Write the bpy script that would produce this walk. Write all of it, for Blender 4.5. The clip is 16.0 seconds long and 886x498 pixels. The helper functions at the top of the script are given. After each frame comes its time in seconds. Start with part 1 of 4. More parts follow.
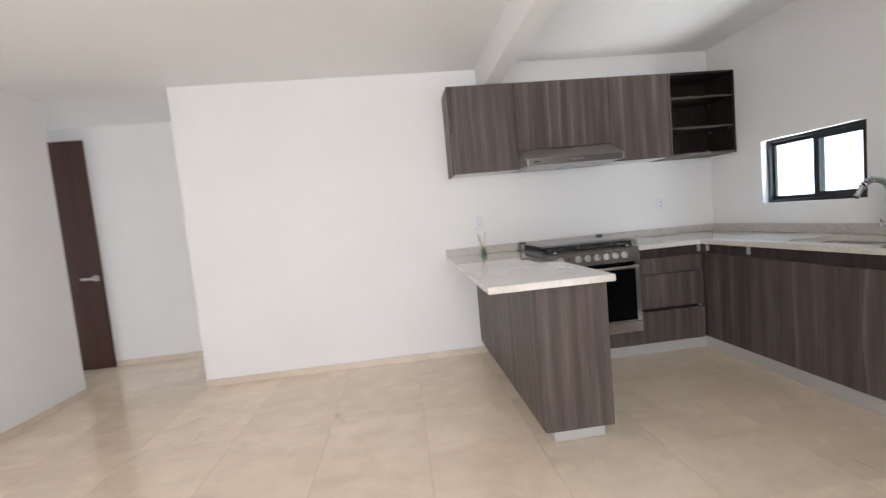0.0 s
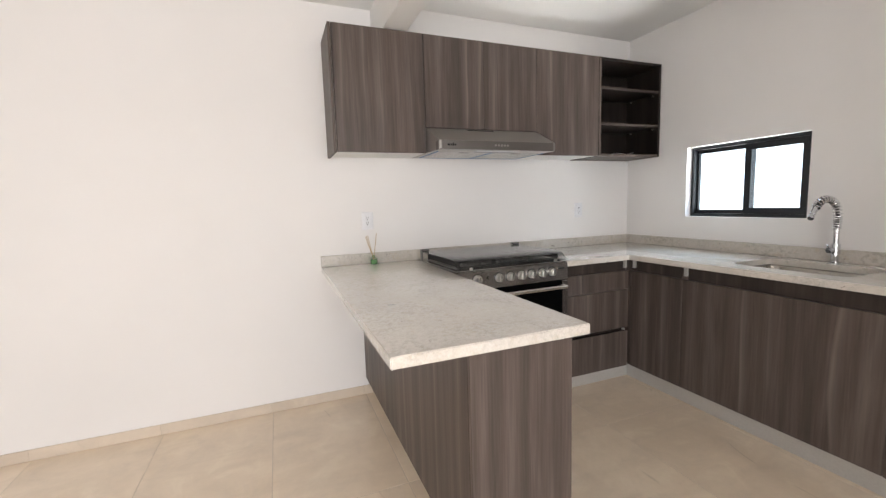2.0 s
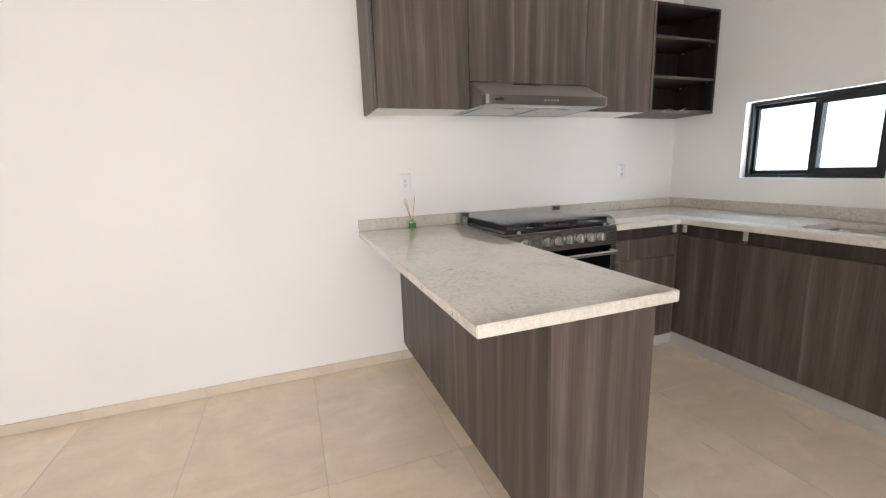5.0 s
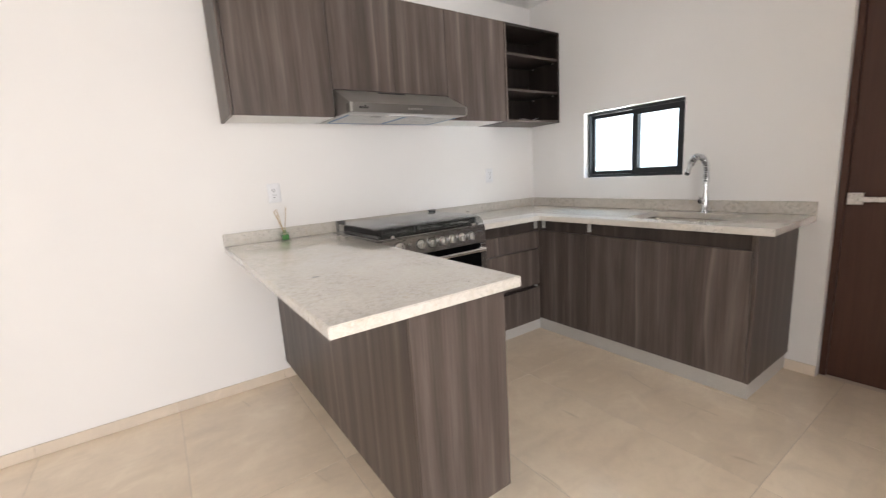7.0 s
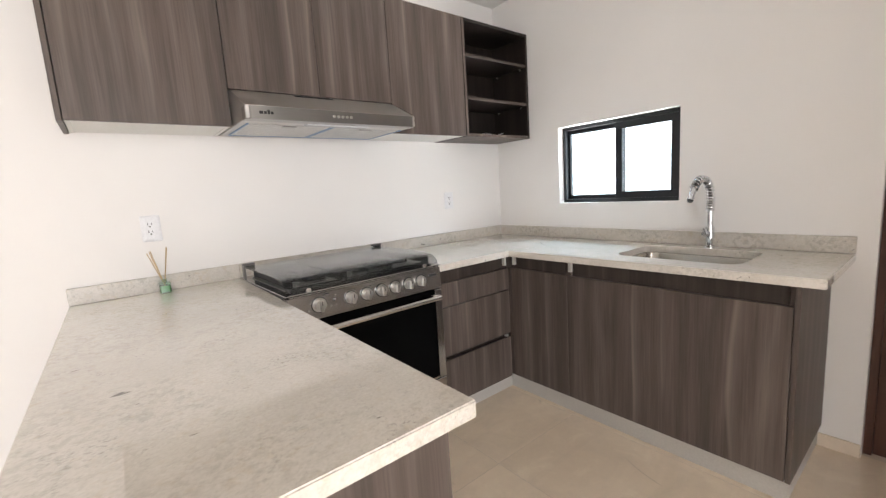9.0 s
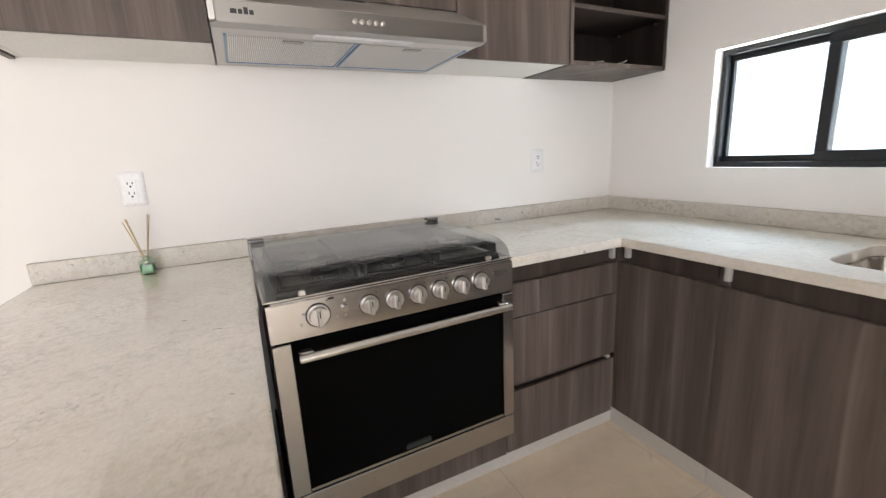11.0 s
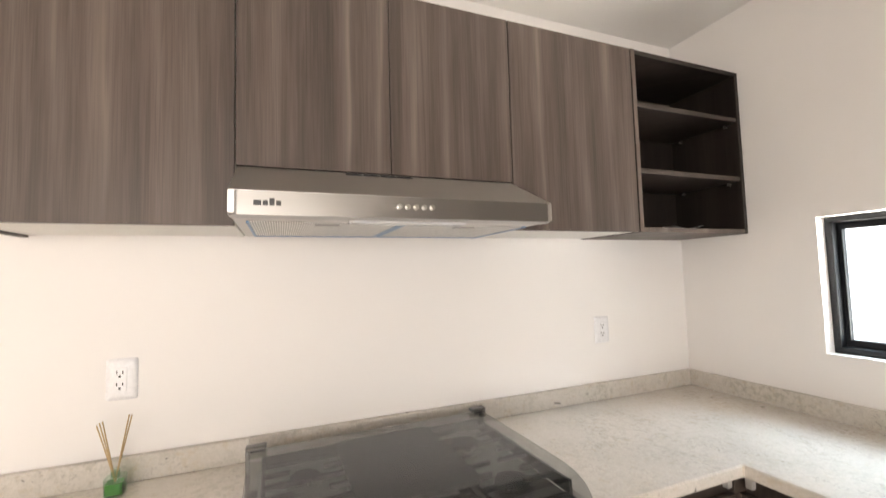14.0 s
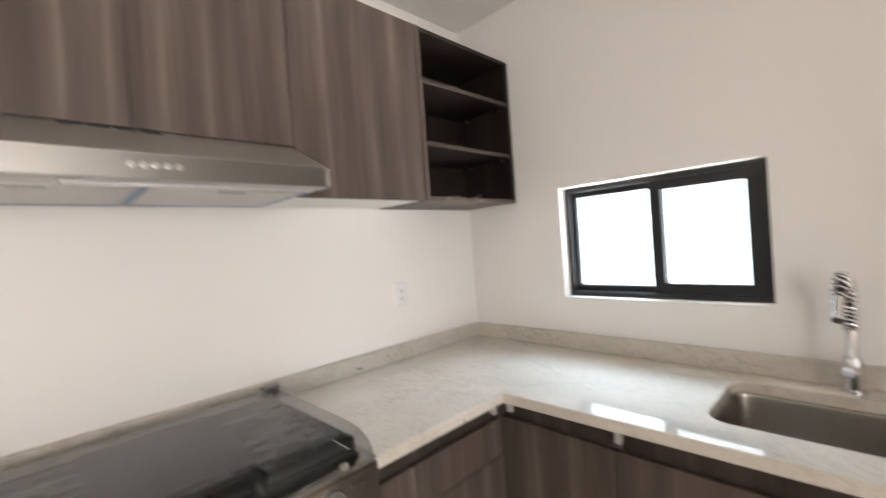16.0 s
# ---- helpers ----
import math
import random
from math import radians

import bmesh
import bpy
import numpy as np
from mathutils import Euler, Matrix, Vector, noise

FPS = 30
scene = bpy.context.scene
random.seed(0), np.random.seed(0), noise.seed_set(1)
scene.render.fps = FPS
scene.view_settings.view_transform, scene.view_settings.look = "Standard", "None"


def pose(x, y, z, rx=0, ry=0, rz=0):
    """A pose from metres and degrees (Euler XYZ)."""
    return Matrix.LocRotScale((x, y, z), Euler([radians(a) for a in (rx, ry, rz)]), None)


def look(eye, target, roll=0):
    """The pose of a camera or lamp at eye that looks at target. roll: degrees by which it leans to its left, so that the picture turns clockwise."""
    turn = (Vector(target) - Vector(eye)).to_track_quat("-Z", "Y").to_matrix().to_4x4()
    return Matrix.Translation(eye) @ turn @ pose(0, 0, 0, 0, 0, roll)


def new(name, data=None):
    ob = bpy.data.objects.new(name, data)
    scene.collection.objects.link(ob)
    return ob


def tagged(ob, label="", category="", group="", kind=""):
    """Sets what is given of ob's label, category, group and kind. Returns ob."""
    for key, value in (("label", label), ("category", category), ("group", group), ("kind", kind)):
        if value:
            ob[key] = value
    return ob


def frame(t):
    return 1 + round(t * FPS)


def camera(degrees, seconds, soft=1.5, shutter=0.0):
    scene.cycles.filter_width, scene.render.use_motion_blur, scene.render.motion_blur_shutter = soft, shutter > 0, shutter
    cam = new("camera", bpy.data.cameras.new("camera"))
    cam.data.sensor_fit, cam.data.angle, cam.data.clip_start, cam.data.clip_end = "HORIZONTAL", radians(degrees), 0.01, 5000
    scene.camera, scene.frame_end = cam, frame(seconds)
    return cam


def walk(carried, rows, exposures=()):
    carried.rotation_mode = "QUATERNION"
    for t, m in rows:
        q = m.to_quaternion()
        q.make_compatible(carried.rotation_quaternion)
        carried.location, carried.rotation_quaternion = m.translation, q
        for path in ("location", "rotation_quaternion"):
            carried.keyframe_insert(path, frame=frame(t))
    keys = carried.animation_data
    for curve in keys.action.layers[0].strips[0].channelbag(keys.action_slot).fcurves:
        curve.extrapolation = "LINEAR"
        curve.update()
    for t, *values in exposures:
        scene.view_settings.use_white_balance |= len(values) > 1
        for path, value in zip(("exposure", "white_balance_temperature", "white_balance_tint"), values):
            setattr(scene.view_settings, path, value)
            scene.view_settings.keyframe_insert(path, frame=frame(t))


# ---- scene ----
cam = camera(94.2, 16.0, 1.3, 0.4)
PATH = [
    (0, (0.149, 0.022, 1.249), (0.344, 2.008, 1.105), -5.3),
    (0.5, (0.155, 0.296, 1.239), (0.656, 2.219, 1.009), -4.3),
    (1, (0.121, 0.551, 1.271), (0.969, 2.346, 1.026), -5.0),
    (1.5, (0.156, 0.752, 1.252), (0.993, 2.554, 1.022), -3.1),
    (2, (0.293, 0.951, 1.292), (1.029, 2.797, 1.07), -1.8),
    (2.5, (0.338, 1.05, 1.301), (1.04, 2.9, 1.01), -2.3),
    (3, (0.28, 1.108, 1.254), (0.961, 2.947, 0.862), -2.2),
    (3.5, (0.198, 1.138, 1.246), (0.836, 2.989, 0.835), -1.9),
    (6, (0.15, 1.066, 1.281), (0.935, 2.872, 0.932), -2.2),
    (6.5, (0.183, 1.036, 1.259), (1.123, 2.765, 0.9), -2.9),
    (7, (0.244, 1.019, 1.246), (1.354, 2.642, 0.884), -3.6),
    (7.5, (0.362, 1.082, 1.26), (1.614, 2.605, 0.924), -4.4),
    (8, (0.502, 1.202, 1.29), (1.795, 2.699, 0.995), -4.6),
    (8.5, (0.6, 1.334, 1.284), (1.874, 2.854, 1.022), -4.1),
    (9.3, (0.80, 1.49, 1.275), (1.99, 3.06, 0.96), -3.7),
    (10.2, (1.03, 1.69, 1.26), (2.06, 3.36, 0.86), -3.3),
    (11, (1.192, 1.945, 1.249), (2.032, 3.702, 0.808), -2.9),
    (11.5, (1.236, 2.11, 1.288), (1.936, 3.933, 0.855), -2.8),
    (12, (1.257, 2.232, 1.348), (1.872, 4.096, 0.966), -1.6),
    (12.5, (1.267, 2.278, 1.376), (1.921, 4.139, 1.048), -1.0),
    (13, (1.277, 2.278, 1.404), (1.97, 4.146, 1.225), -1.5),
    (13.5, (1.279, 2.262, 1.421), (2.007, 4.125, 1.387), -1.3),
    (14, (1.283, 2.247, 1.465), (2.018, 4.103, 1.588), -1.6),
    (14.5, (1.264, 2.239, 1.553), (1.937, 4.107, 1.793), -2.3),
    (15, (1.250, 2.228, 1.596), (1.927, 4.092, 1.857), -2.6),
    (15.5, (1.322, 2.195, 1.542), (2.281, 3.942, 1.719), -3.9),
    (16, (1.403, 2.179, 1.426), (2.805, 3.605, 1.399), -4.2),
]
EXPOSURES = [(0.0, -0.50, 5980, 9), (1.5, -0.38, 6280, 10), (2.5, -0.35, 6330, 10), (6.5, -0.33, 6350, 10), (7.5, -0.05, 6350, 10), (8.0, 0.0, 6370, 10), (8.5, -0.02, 6380, 10), (11.0, -0.09, 6380, 10),
             (12.5, 0.01, 6680, 10), (13.5, 0.05, 6900, 11), (14.0, 0.03, 7020, 12), (14.5, 0.02, 7100, 12), (15.0, 0.0, 6600, 11), (16.0, -0.17, 6750, 11)]
walk(cam, [(t, look(eye, target, roll)) for t, eye, target, roll in PATH], EXPOSURES)

# ---- daylight ----
world = bpy.data.worlds.new("sky")
scene.world = world
world.use_nodes = True
wn, wl = world.node_tree.nodes, world.node_tree.links
sky = wn.new("ShaderNodeTexSky")
sky.sky_type, sky.sun_disc = "NISHITA", False
sky.sun_elevation, sky.sun_rotation = radians(55), radians(150)
wl.new(sky.outputs["Color"], wn["Background"].inputs["Color"])
wn["Background"].inputs["Strength"].default_value = 0.12

sun_data = bpy.data.lights.new("sun", "SUN")
sun_data.energy, sun_data.angle, sun_data.color = 2.0, radians(0.5), (1.0, 0.95, 0.88)
sun = new("sun", sun_data)
sun.matrix_world = pose(0, 0, 8, 35, 0, 150)

# sky light through the wide glazed opening at the living-room end
day_data = bpy.data.lights.new("daylight_opening", "AREA")
day_data.shape, day_data.size, day_data.size_y = "RECTANGLE", 3.0, 2.15
day_data.energy, day_data.color = 208.0, (1.0, 0.972, 0.955)
day = new("daylight_opening", day_data)
day.matrix_world = look((-0.15, -2.62, 1.12), (-0.15, 3.0, 1.12))

# sky light falling through the kitchen window from above
win_data = bpy.data.lights.new("daylight_window", "AREA")
win_data.shape, win_data.size, win_data.size_y = "RECTANGLE", 2.2, 1.0
win_data.energy, win_data.color = 210.0, (0.58, 0.80, 1.0)
win_lamp = new("daylight_window", win_data)
win_lamp.matrix_world = look((4.55, 2.70, 2.65), (1.8, 2.55, 0.0))

# light thrown up through the kitchen window by the sunlit ground outside
up_data = bpy.data.lights.new("daylight_ground", "AREA")
up_data.shape, up_data.size, up_data.size_y = "RECTANGLE", 2.4, 1.0
up_data.energy, up_data.color = 370.0, (1.0, 0.97, 0.93)
up_lamp = new("daylight_ground", up_data)
up_lamp.matrix_world = look((4.0, 2.70, 0.45), (2.2, 2.55, 2.4))

# sky light at the far end of the hallway
hall_data = bpy.data.lights.new("daylight_hall", "AREA")
hall_data.shape, hall_data.size, hall_data.size_y = "RECTANGLE", 0.7, 2.0
hall_data.energy, hall_data.color = 21.0, (0.95, 0.97, 1.0)
hall_lamp = new("daylight_hall", hall_data)
hall_lamp.matrix_world = look((-5.03, 4.33, 1.15), (0.0, 4.33, 1.15))


# ---- materials ----
class Nodes:
    """A node material with a few shorthands."""

    def __init__(self, name, colour=(0.8, 0.8, 0.8), rough=0.5, metal=0.0):
        self.mat = bpy.data.materials.new(name)
        self.mat.use_nodes = True
        self.tree = self.mat.node_tree
        self.bsdf = self.tree.nodes["Principled BSDF"]
        self.set("Base Color", (*colour, 1))
        self.set("Roughness", rough)
        self.set("Metallic", metal)

    def set(self, key, value):
        self.bsdf.inputs[key].default_value = value

    def node(self, kind):
        return self.tree.nodes.new("ShaderNode" + kind)

    def link(self, a, b):
        self.tree.links.new(a, b)

    def coords(self, scale=(1, 1, 1), shuffle=0.0):
        pos = self.node("NewGeometry").outputs["Position"]
        m = self.node("Mapping")
        m.inputs["Scale"].default_value = scale
        if shuffle:
            info, mul, add = self.node("ObjectInfo"), self.node("VectorMath"), self.node("VectorMath")
            mul.operation, add.operation = "MULTIPLY", "ADD"
            comb = self.node("CombineXYZ")
            for i in range(3):
                self.link(info.outputs["Random"], comb.inputs[i])
            self.link(comb.outputs[0], mul.inputs[0])
            mul.inputs[1].default_value = (shuffle, shuffle * 1.7, shuffle * 0.6)
            self.link(pos, add.inputs[0])
            self.link(mul.outputs[0], add.inputs[1])
            pos = add.outputs[0]
        self.link(pos, m.inputs["Vector"])
        return m.outputs[0]

    def noise(self, vec, scale, detail=3.0, rough=0.55, distort=0.0):
        n = self.node("TexNoise")
        n.inputs["Scale"].default_value, n.inputs["Detail"].default_value = scale, detail
        n.inputs["Roughness"].default_value, n.inputs["Distortion"].default_value = rough, distort
        self.link(vec, n.inputs["Vector"])
        return n.outputs[0]

    def ramp(self, fac, stops):
        r = self.node("ValToRGB")
        while len(r.color_ramp.elements) < len(stops):
            r.color_ramp.elements.new(0.5)
        for e, (p, c) in zip(r.color_ramp.elements, stops):
            e.position = p
            e.color = (c, c, c, 1) if isinstance(c, (int, float)) else (*c, 1)
        self.link(fac, r.inputs[0])
        return r.outputs[0]

    def mix(self, fac, a, b, mode="MIX"):
        m = self.node("Mix")
        m.data_type, m.blend_type = "RGBA", mode
        for sock, v in ((m.inputs[0], fac), (m.inputs[6], a), (m.inputs[7], b)):
            if isinstance(v, (int, float)):
                sock.default_value = v
            elif isinstance(v, tuple):
                sock.default_value = (*v, 1)
            else:
                self.link(v, sock)
        return m.outputs[2]

    def math(self, kind, a, b):
        m = self.node("Math")
        m.operation = kind
        for sock, v in ((m.inputs[0], a), (m.inputs[1], b)):
            if isinstance(v, (int, float)):
                sock.default_value = v
            else:
                self.link(v, sock)
        return m.outputs[0]

    def base(self, col):
        self.link(col, self.bsdf.inputs["Base Color"])

    def rough(self, fac, lo, hi):
        m = self.node("MapRange")
        m.inputs[3].default_value, m.inputs[4].default_value = lo, hi
        self.link(fac, m.inputs[0])
        self.link(m.outputs[0], self.bsdf.inputs["Roughness"])

    def bump(self, height, strength=0.1, dist=0.002):
        b = self.node("Bump")
        b.inputs["Strength"].default_value, b.inputs["Distance"].default_value = strength, dist
        self.link(height, b.inputs["Height"])
        self.link(b.outputs[0], self.bsdf.inputs["Normal"])


def paint(name, colour, rough=0.75):
    n = Nodes(name, colour, rough)
    c = n.coords()
    big = n.noise(c, 1.3, 3)
    n.base(n.mix(n.ramp(big, [(0.3, 0.0), (0.7, 1.0)]), tuple(v * 0.965 for v in colour), colour))
    n.bump(n.mix(0.5, n.noise(c, 220, 2), n.noise(c, 35, 2)), 0.12, 0.0015)
    return n.mat


def laminate(name, dark, mid, light, cell=9.5, strength=1.0):
    """Printed vertical grain: uneven strips, each with a pale flame that fades to one side."""
    n = Nodes(name, mid, 0.42)
    across, warp = n.node("SeparateXYZ"), n.noise(n.coords((1, 1, 0.42), 9.0), 2.4, 1.5, 0.45)
    n.link(n.coords((1, 1, 1), 9.0), across.inputs[0])
    u = n.math("ADD", across.outputs[0], across.outputs[1])
    u = n.math("MULTIPLY", n.math("ADD", u, n.math("MULTIPLY", warp, 0.10)), cell)
    strip = n.node("TexVoronoi")
    strip.voronoi_dimensions = "1D"
    strip.inputs["Scale"].default_value = 1.0
    n.link(u, strip.inputs["W"])
    side = n.math("SUBTRACT", u, strip.outputs["W"])
    chance = n.node("SeparateColor")
    n.link(strip.outputs["Color"], chance.inputs[0])
    flame = n.ramp(n.math("ADD", side, 0.5), [(0.06, 0.0), (0.24, 0.22), (0.40, 0.56), (0.49, 1.0), (0.53, 0.68), (0.57, 0.30), (0.72, 0.10), (0.90, 0.0)])
    fade = n.ramp(n.noise(n.coords((1, 1, 0.25), 9.0), 5.5, 2.0), [(0.34, 0.15), (0.62, 1.0)])
    flame = n.math("MULTIPLY", n.math("MULTIPLY", flame, fade), n.ramp(chance.outputs[0], [(0.20, 0.08), (0.80, 0.66 * strength)]))
    c = n.coords((1, 1, 0.03), 9.0)
    broad, fine, hair = n.noise(c, 5, 4, 0.55, 0.2), n.noise(c, 150, 3, 0.6), n.noise(n.coords((1, 1, 0.012), 9.0), 330, 2, 0.6)
    band = n.noise(n.coords((1, 1, 0.045), 9.0), 19, 4, 0.6, 0.15)
    col = n.mix(n.ramp(broad, [(0.30, 0.0), (0.70, 1.0)]), dark, mid)
    col = n.mix(n.ramp(chance.outputs[1], [(0.0, 0.0), (1.0, 0.45 * strength)]), col, dark)
    col = n.mix(n.ramp(band, [(0.48, 0.0), (0.74, 0.38 * strength)]), col, light)
    col = n.mix(n.ramp(band, [(0.28, 0.60 * strength), (0.47, 0.0)]), col, tuple(v * 0.8 for v in dark))
    col = n.mix(n.ramp(fine, [(0.4, 0.0), (0.8, 0.16)]), col, light)
    col = n.mix(n.ramp(hair, [(0.36, 0.30), (0.52, 0.0)]), col, tuple(v * 0.7 for v in dark))
    n.base(n.mix(flame, col, light))
    n.set("Specular IOR Level", 0.32)
    n.rough(fine, 0.36, 0.52)
    n.bump(fine, 0.14, 0.0007)
    return n.mat


def steel(name, colour, rough, brushed=(1, 60, 60)):
    n = Nodes(name, colour, rough, 1.0)
    f = n.noise(n.coords(brushed), 12, 3, 0.6)
    n.base(n.mix(n.ramp(f, [(0.3, 0.0), (0.7, 1.0)]), tuple(v * 0.95 for v in colour), colour))
    n.rough(f, rough * 0.95, rough * 1.08)
    n.bump(f, 0.012, 0.0002)
    return n.mat


def plain(name, colour, rough=0.5, metal=0.0, grain=120):
    n = Nodes(name, colour, rough, metal)
    f = n.noise(n.coords(), grain, 3)
    n.base(n.mix(n.ramp(f, [(0.3, 0.0), (0.7, 1.0)]), tuple(v * 0.9 for v in colour), colour))
    n.rough(f, rough * 0.85, min(1.0, rough * 1.15))
    return n.mat


def granite(name, lo, hi, blotch, tone):
    n = Nodes(name, (0.564, 0.539, 0.498), lo)
    c = n.coords()
    cloud = n.noise(c, 3.5, 4, 0.55, 0.4)
    grain = n.noise(c, 150, 4, 0.7)
    col = n.mix(n.ramp(cloud, [(0.3, 0.0), (0.7, 1.0)]), (0.548, 0.521, 0.477), (0.622, 0.593, 0.552))
    col = n.mix(n.ramp(grain, [(0.44, 0.0), (0.62, 0.24)]), col, (0.349, 0.332, 0.286))
    zone = n.ramp(n.noise(n.coords((1.0, 0.7, 1.0)), 4.5, 4, 0.6, 0.7), [(0.43, 0.18), (0.60, 1.0)])
    mottle = n.ramp(n.noise(c, 48, 5, 0.66, 0.25), [(0.47, 0.0), (0.60, blotch)])
    col = n.mix(n.mix(1.0, zone, mottle, "MULTIPLY"), col, (0.332, 0.320, 0.270))
    col = n.mix(n.ramp(n.noise(c, 95, 4, 0.7, 0.3), [(0.54, 0.0), (0.70, 0.40)]), col, (0.681, 0.660, 0.622))
    fleck = n.ramp(n.noise(c, 130, 3, 0.75, 0.2), [(0.58, 0.0), (0.68, 0.34)])
    col = n.mix(n.mix(1.0, zone, fleck, "MULTIPLY"), col, (0.25, 0.235, 0.19))
    rust = n.ramp(n.noise(c, 42, 3, 0.6, 0.4), [(0.57, 0.0), (0.70, blotch * 0.75)])
    col = n.mix(rust, col, (0.465, 0.390, 0.274))
    veiny = n.ramp(n.noise(n.coords((1.0, 0.6, 1.0)), 7, 5, 0.7, 0.8), [(0.52, 0.0), (0.66, 1.0)])
    dots = n.ramp(n.noise(c, 90, 3, 0.7), [(0.52, 0.0), (0.64, 0.55)])
    col = n.mix(n.mix(1.0, veiny, dots, "MULTIPLY"), col, (0.207, 0.195, 0.170))
    col = n.mix(n.ramp(n.noise(n.coords((0.7, 1.3, 1.0)), 30, 2, 0.5, 0.6), [(0.735, 0.0), (0.765, 0.8)]), col, (0.12, 0.11, 0.10))
    n.base(n.mix(1.0, col, (tone * 1.02, tone, tone * 0.985), "MULTIPLY"))
    n.set("IOR", 1.75)
    n.set("Coat Weight", 0.55 if lo < 0.1 else 0.0)
    n.set("Coat Roughness", 0.03)
    n.set("Coat IOR", 1.6)
    n.rough(grain, lo, hi)
    n.bump(grain, lo * 0.3, 0.0004)
    return n.mat


def porcelain(name, light, deep):
    n = Nodes(name, light, 0.3)
    c = n.coords((1, 1, 1), 13.0)
    slant = n.coords((0.75, 1.5, 1), 13.0)
    cloud = n.noise(slant, 2.1, 4, 0.58, 0.9)
    patch = n.noise(c, 5.5, 5, 0.62, 0.6)
    col = n.mix(n.ramp(cloud, [(0.34, 0.0), (0.66, 1.0)]), deep, light)
    info = n.node("ObjectInfo")
    col = n.mix(n.ramp(info.outputs["Random"], [(0.0, 0.0), (1.0, 0.5)]), col, tuple(v * 0.84 for v in deep))
    col = n.mix(n.ramp(patch, [(0.50, 0.0), (0.72, 0.45)]), col, tuple(v * q for v, q in zip(deep, (0.80, 0.81, 0.84))))
    col = n.mix(n.ramp(patch, [(0.30, 0.40), (0.46, 0.0)]), col, tuple(min(0.9, v * 1.06) for v in light))
    wisp = n.noise(n.coords((0.45, 2.2, 1), 11.0), 2.2, 5, 0.6, 1.1)
    col = n.mix(n.ramp(wisp, [(0.52, 0.0), (0.72, 0.30)]), col, tuple(v * 0.74 for v in deep))
    vein = n.noise(n.coords((1.6, 0.7, 1), 7.0), 1.1, 1.2, 0.45, 0.1)
    where = n.ramp(n.noise(c, 3.1, 2), [(0.57, 0.0), (0.64, 1.0)])
    thin = n.ramp(vein, [(0.494, 0.0), (0.499, 0.28), (0.501, 0.28), (0.506, 0.0)])
    col = n.mix(n.mix(1.0, where, thin, "MULTIPLY"), col, (0.24, 0.19, 0.14))
    col = n.mix(n.ramp(n.noise(c, 40, 4, 0.7), [(0.45, 0.0), (0.85, 0.12)]), col, tuple(v * 0.7 for v in deep))
    n.base(col)
    n.rough(cloud, 0.09, 0.17)
    n.set("IOR", 1.65)
    n.bump(n.noise(c, 60, 3), 0.03, 0.0006)
    return n.mat


def glass(name, colour, rough=0.0, haze=0.0, curve=4.0):
    """A thin pane: mostly see-through, with a mirror's gloss that grows to grazing."""
    n = Nodes(name)
    out = n.tree.nodes["Material Output"]
    tr, gl, mx, fr = n.node("BsdfTransparent"), n.node("BsdfGlossy"), n.node("MixShader"), n.node("LayerWeight")
    power, gain = n.node("Math"), n.node("MapRange")
    power.operation = "POWER"
    power.inputs[1].default_value, gain.inputs[3].default_value, gain.inputs[4].default_value = curve, 0.04, 0.92
    tr.inputs[0].default_value = (*colour, 1)
    gl.inputs["Roughness"].default_value = rough
    fr.inputs["Blend"].default_value = 0.5
    n.link(fr.outputs["Facing"], power.inputs[0])
    n.link(power.outputs[0], gain.inputs[0])
    n.link(gain.outputs[0], mx.inputs[0])
    n.link(tr.outputs[0], mx.inputs[1])
    n.link(gl.outputs[0], mx.inputs[2])
    # haze: share of pale grey diffuse mixed over the pane
    pale_diffuse, veil = n.node("BsdfDiffuse"), n.node("MixShader")
    pale_diffuse.inputs[0].default_value = (0.6, 0.6, 0.6, 1)
    veil.inputs[0].default_value = haze
    n.link(mx.outputs[0], veil.inputs[1])
    n.link(pale_diffuse.outputs[0], veil.inputs[2])
    n.link((veil if haze else mx).outputs[0], out.inputs["Surface"])
    return n.mat


def glow(name, colour, strength):
    n = Nodes(name, (0.02, 0.02, 0.02), 1.0)
    n.set("Emission Color", (*colour, 1))
    n.set("Emission Strength", strength)
    return n.mat


WALL = paint("white_wall_paint", (0.82, 0.80, 0.785))
CEIL = paint("white_ceiling_paint", (0.86, 0.85, 0.83), 0.85)
WOOD = laminate("grey_brown_wood_laminate", (0.056, 0.0435, 0.0375), (0.108, 0.082, 0.0710), (0.240, 0.192, 0.166))
# darker copy of the wood laminate: shade inside units and grooves set in colour
WOOD_SHADED = laminate("shaded_wood_laminate", (0.013, 0.0095, 0.008), (0.027, 0.020, 0.017), (0.055, 0.042, 0.036))
# plainer, darker brown for shelf edges, grip channels and corner post
WOOD_EDGE = laminate("dark_brown_laminate", (0.035, 0.027, 0.023), (0.06, 0.047, 0.04), (0.10, 0.08, 0.068))
DOOR = laminate("dark_brown_door_veneer", (0.066, 0.030, 0.021), (0.100, 0.047, 0.033), (0.145, 0.074, 0.053), 9.0, 0.4)
GRANITE = granite("polished_beige_grey_granite", 0.02, 0.05, 0.38, 1.16)
# same stone, rougher, for the upstands; the lower tone puts their shade into colour
HONED = granite("shaded_honed_granite", 0.30, 0.42, 0.68, 0.95)
TILE = porcelain("beige_porcelain_tile", (0.88, 0.745, 0.585), (0.79, 0.655, 0.505))
SKIRT = porcelain("beige_porcelain_skirting", (0.74, 0.64, 0.525), (0.67, 0.57, 0.465))
GROUT = plain("beige_grout", (0.57, 0.48, 0.385), 0.9)
STEEL = steel("brushed_stainless_steel", (0.32, 0.31, 0.30), 0.30)
STEEL_DARK = steel("satin_steel_frame", (0.22, 0.215, 0.21), 0.3)
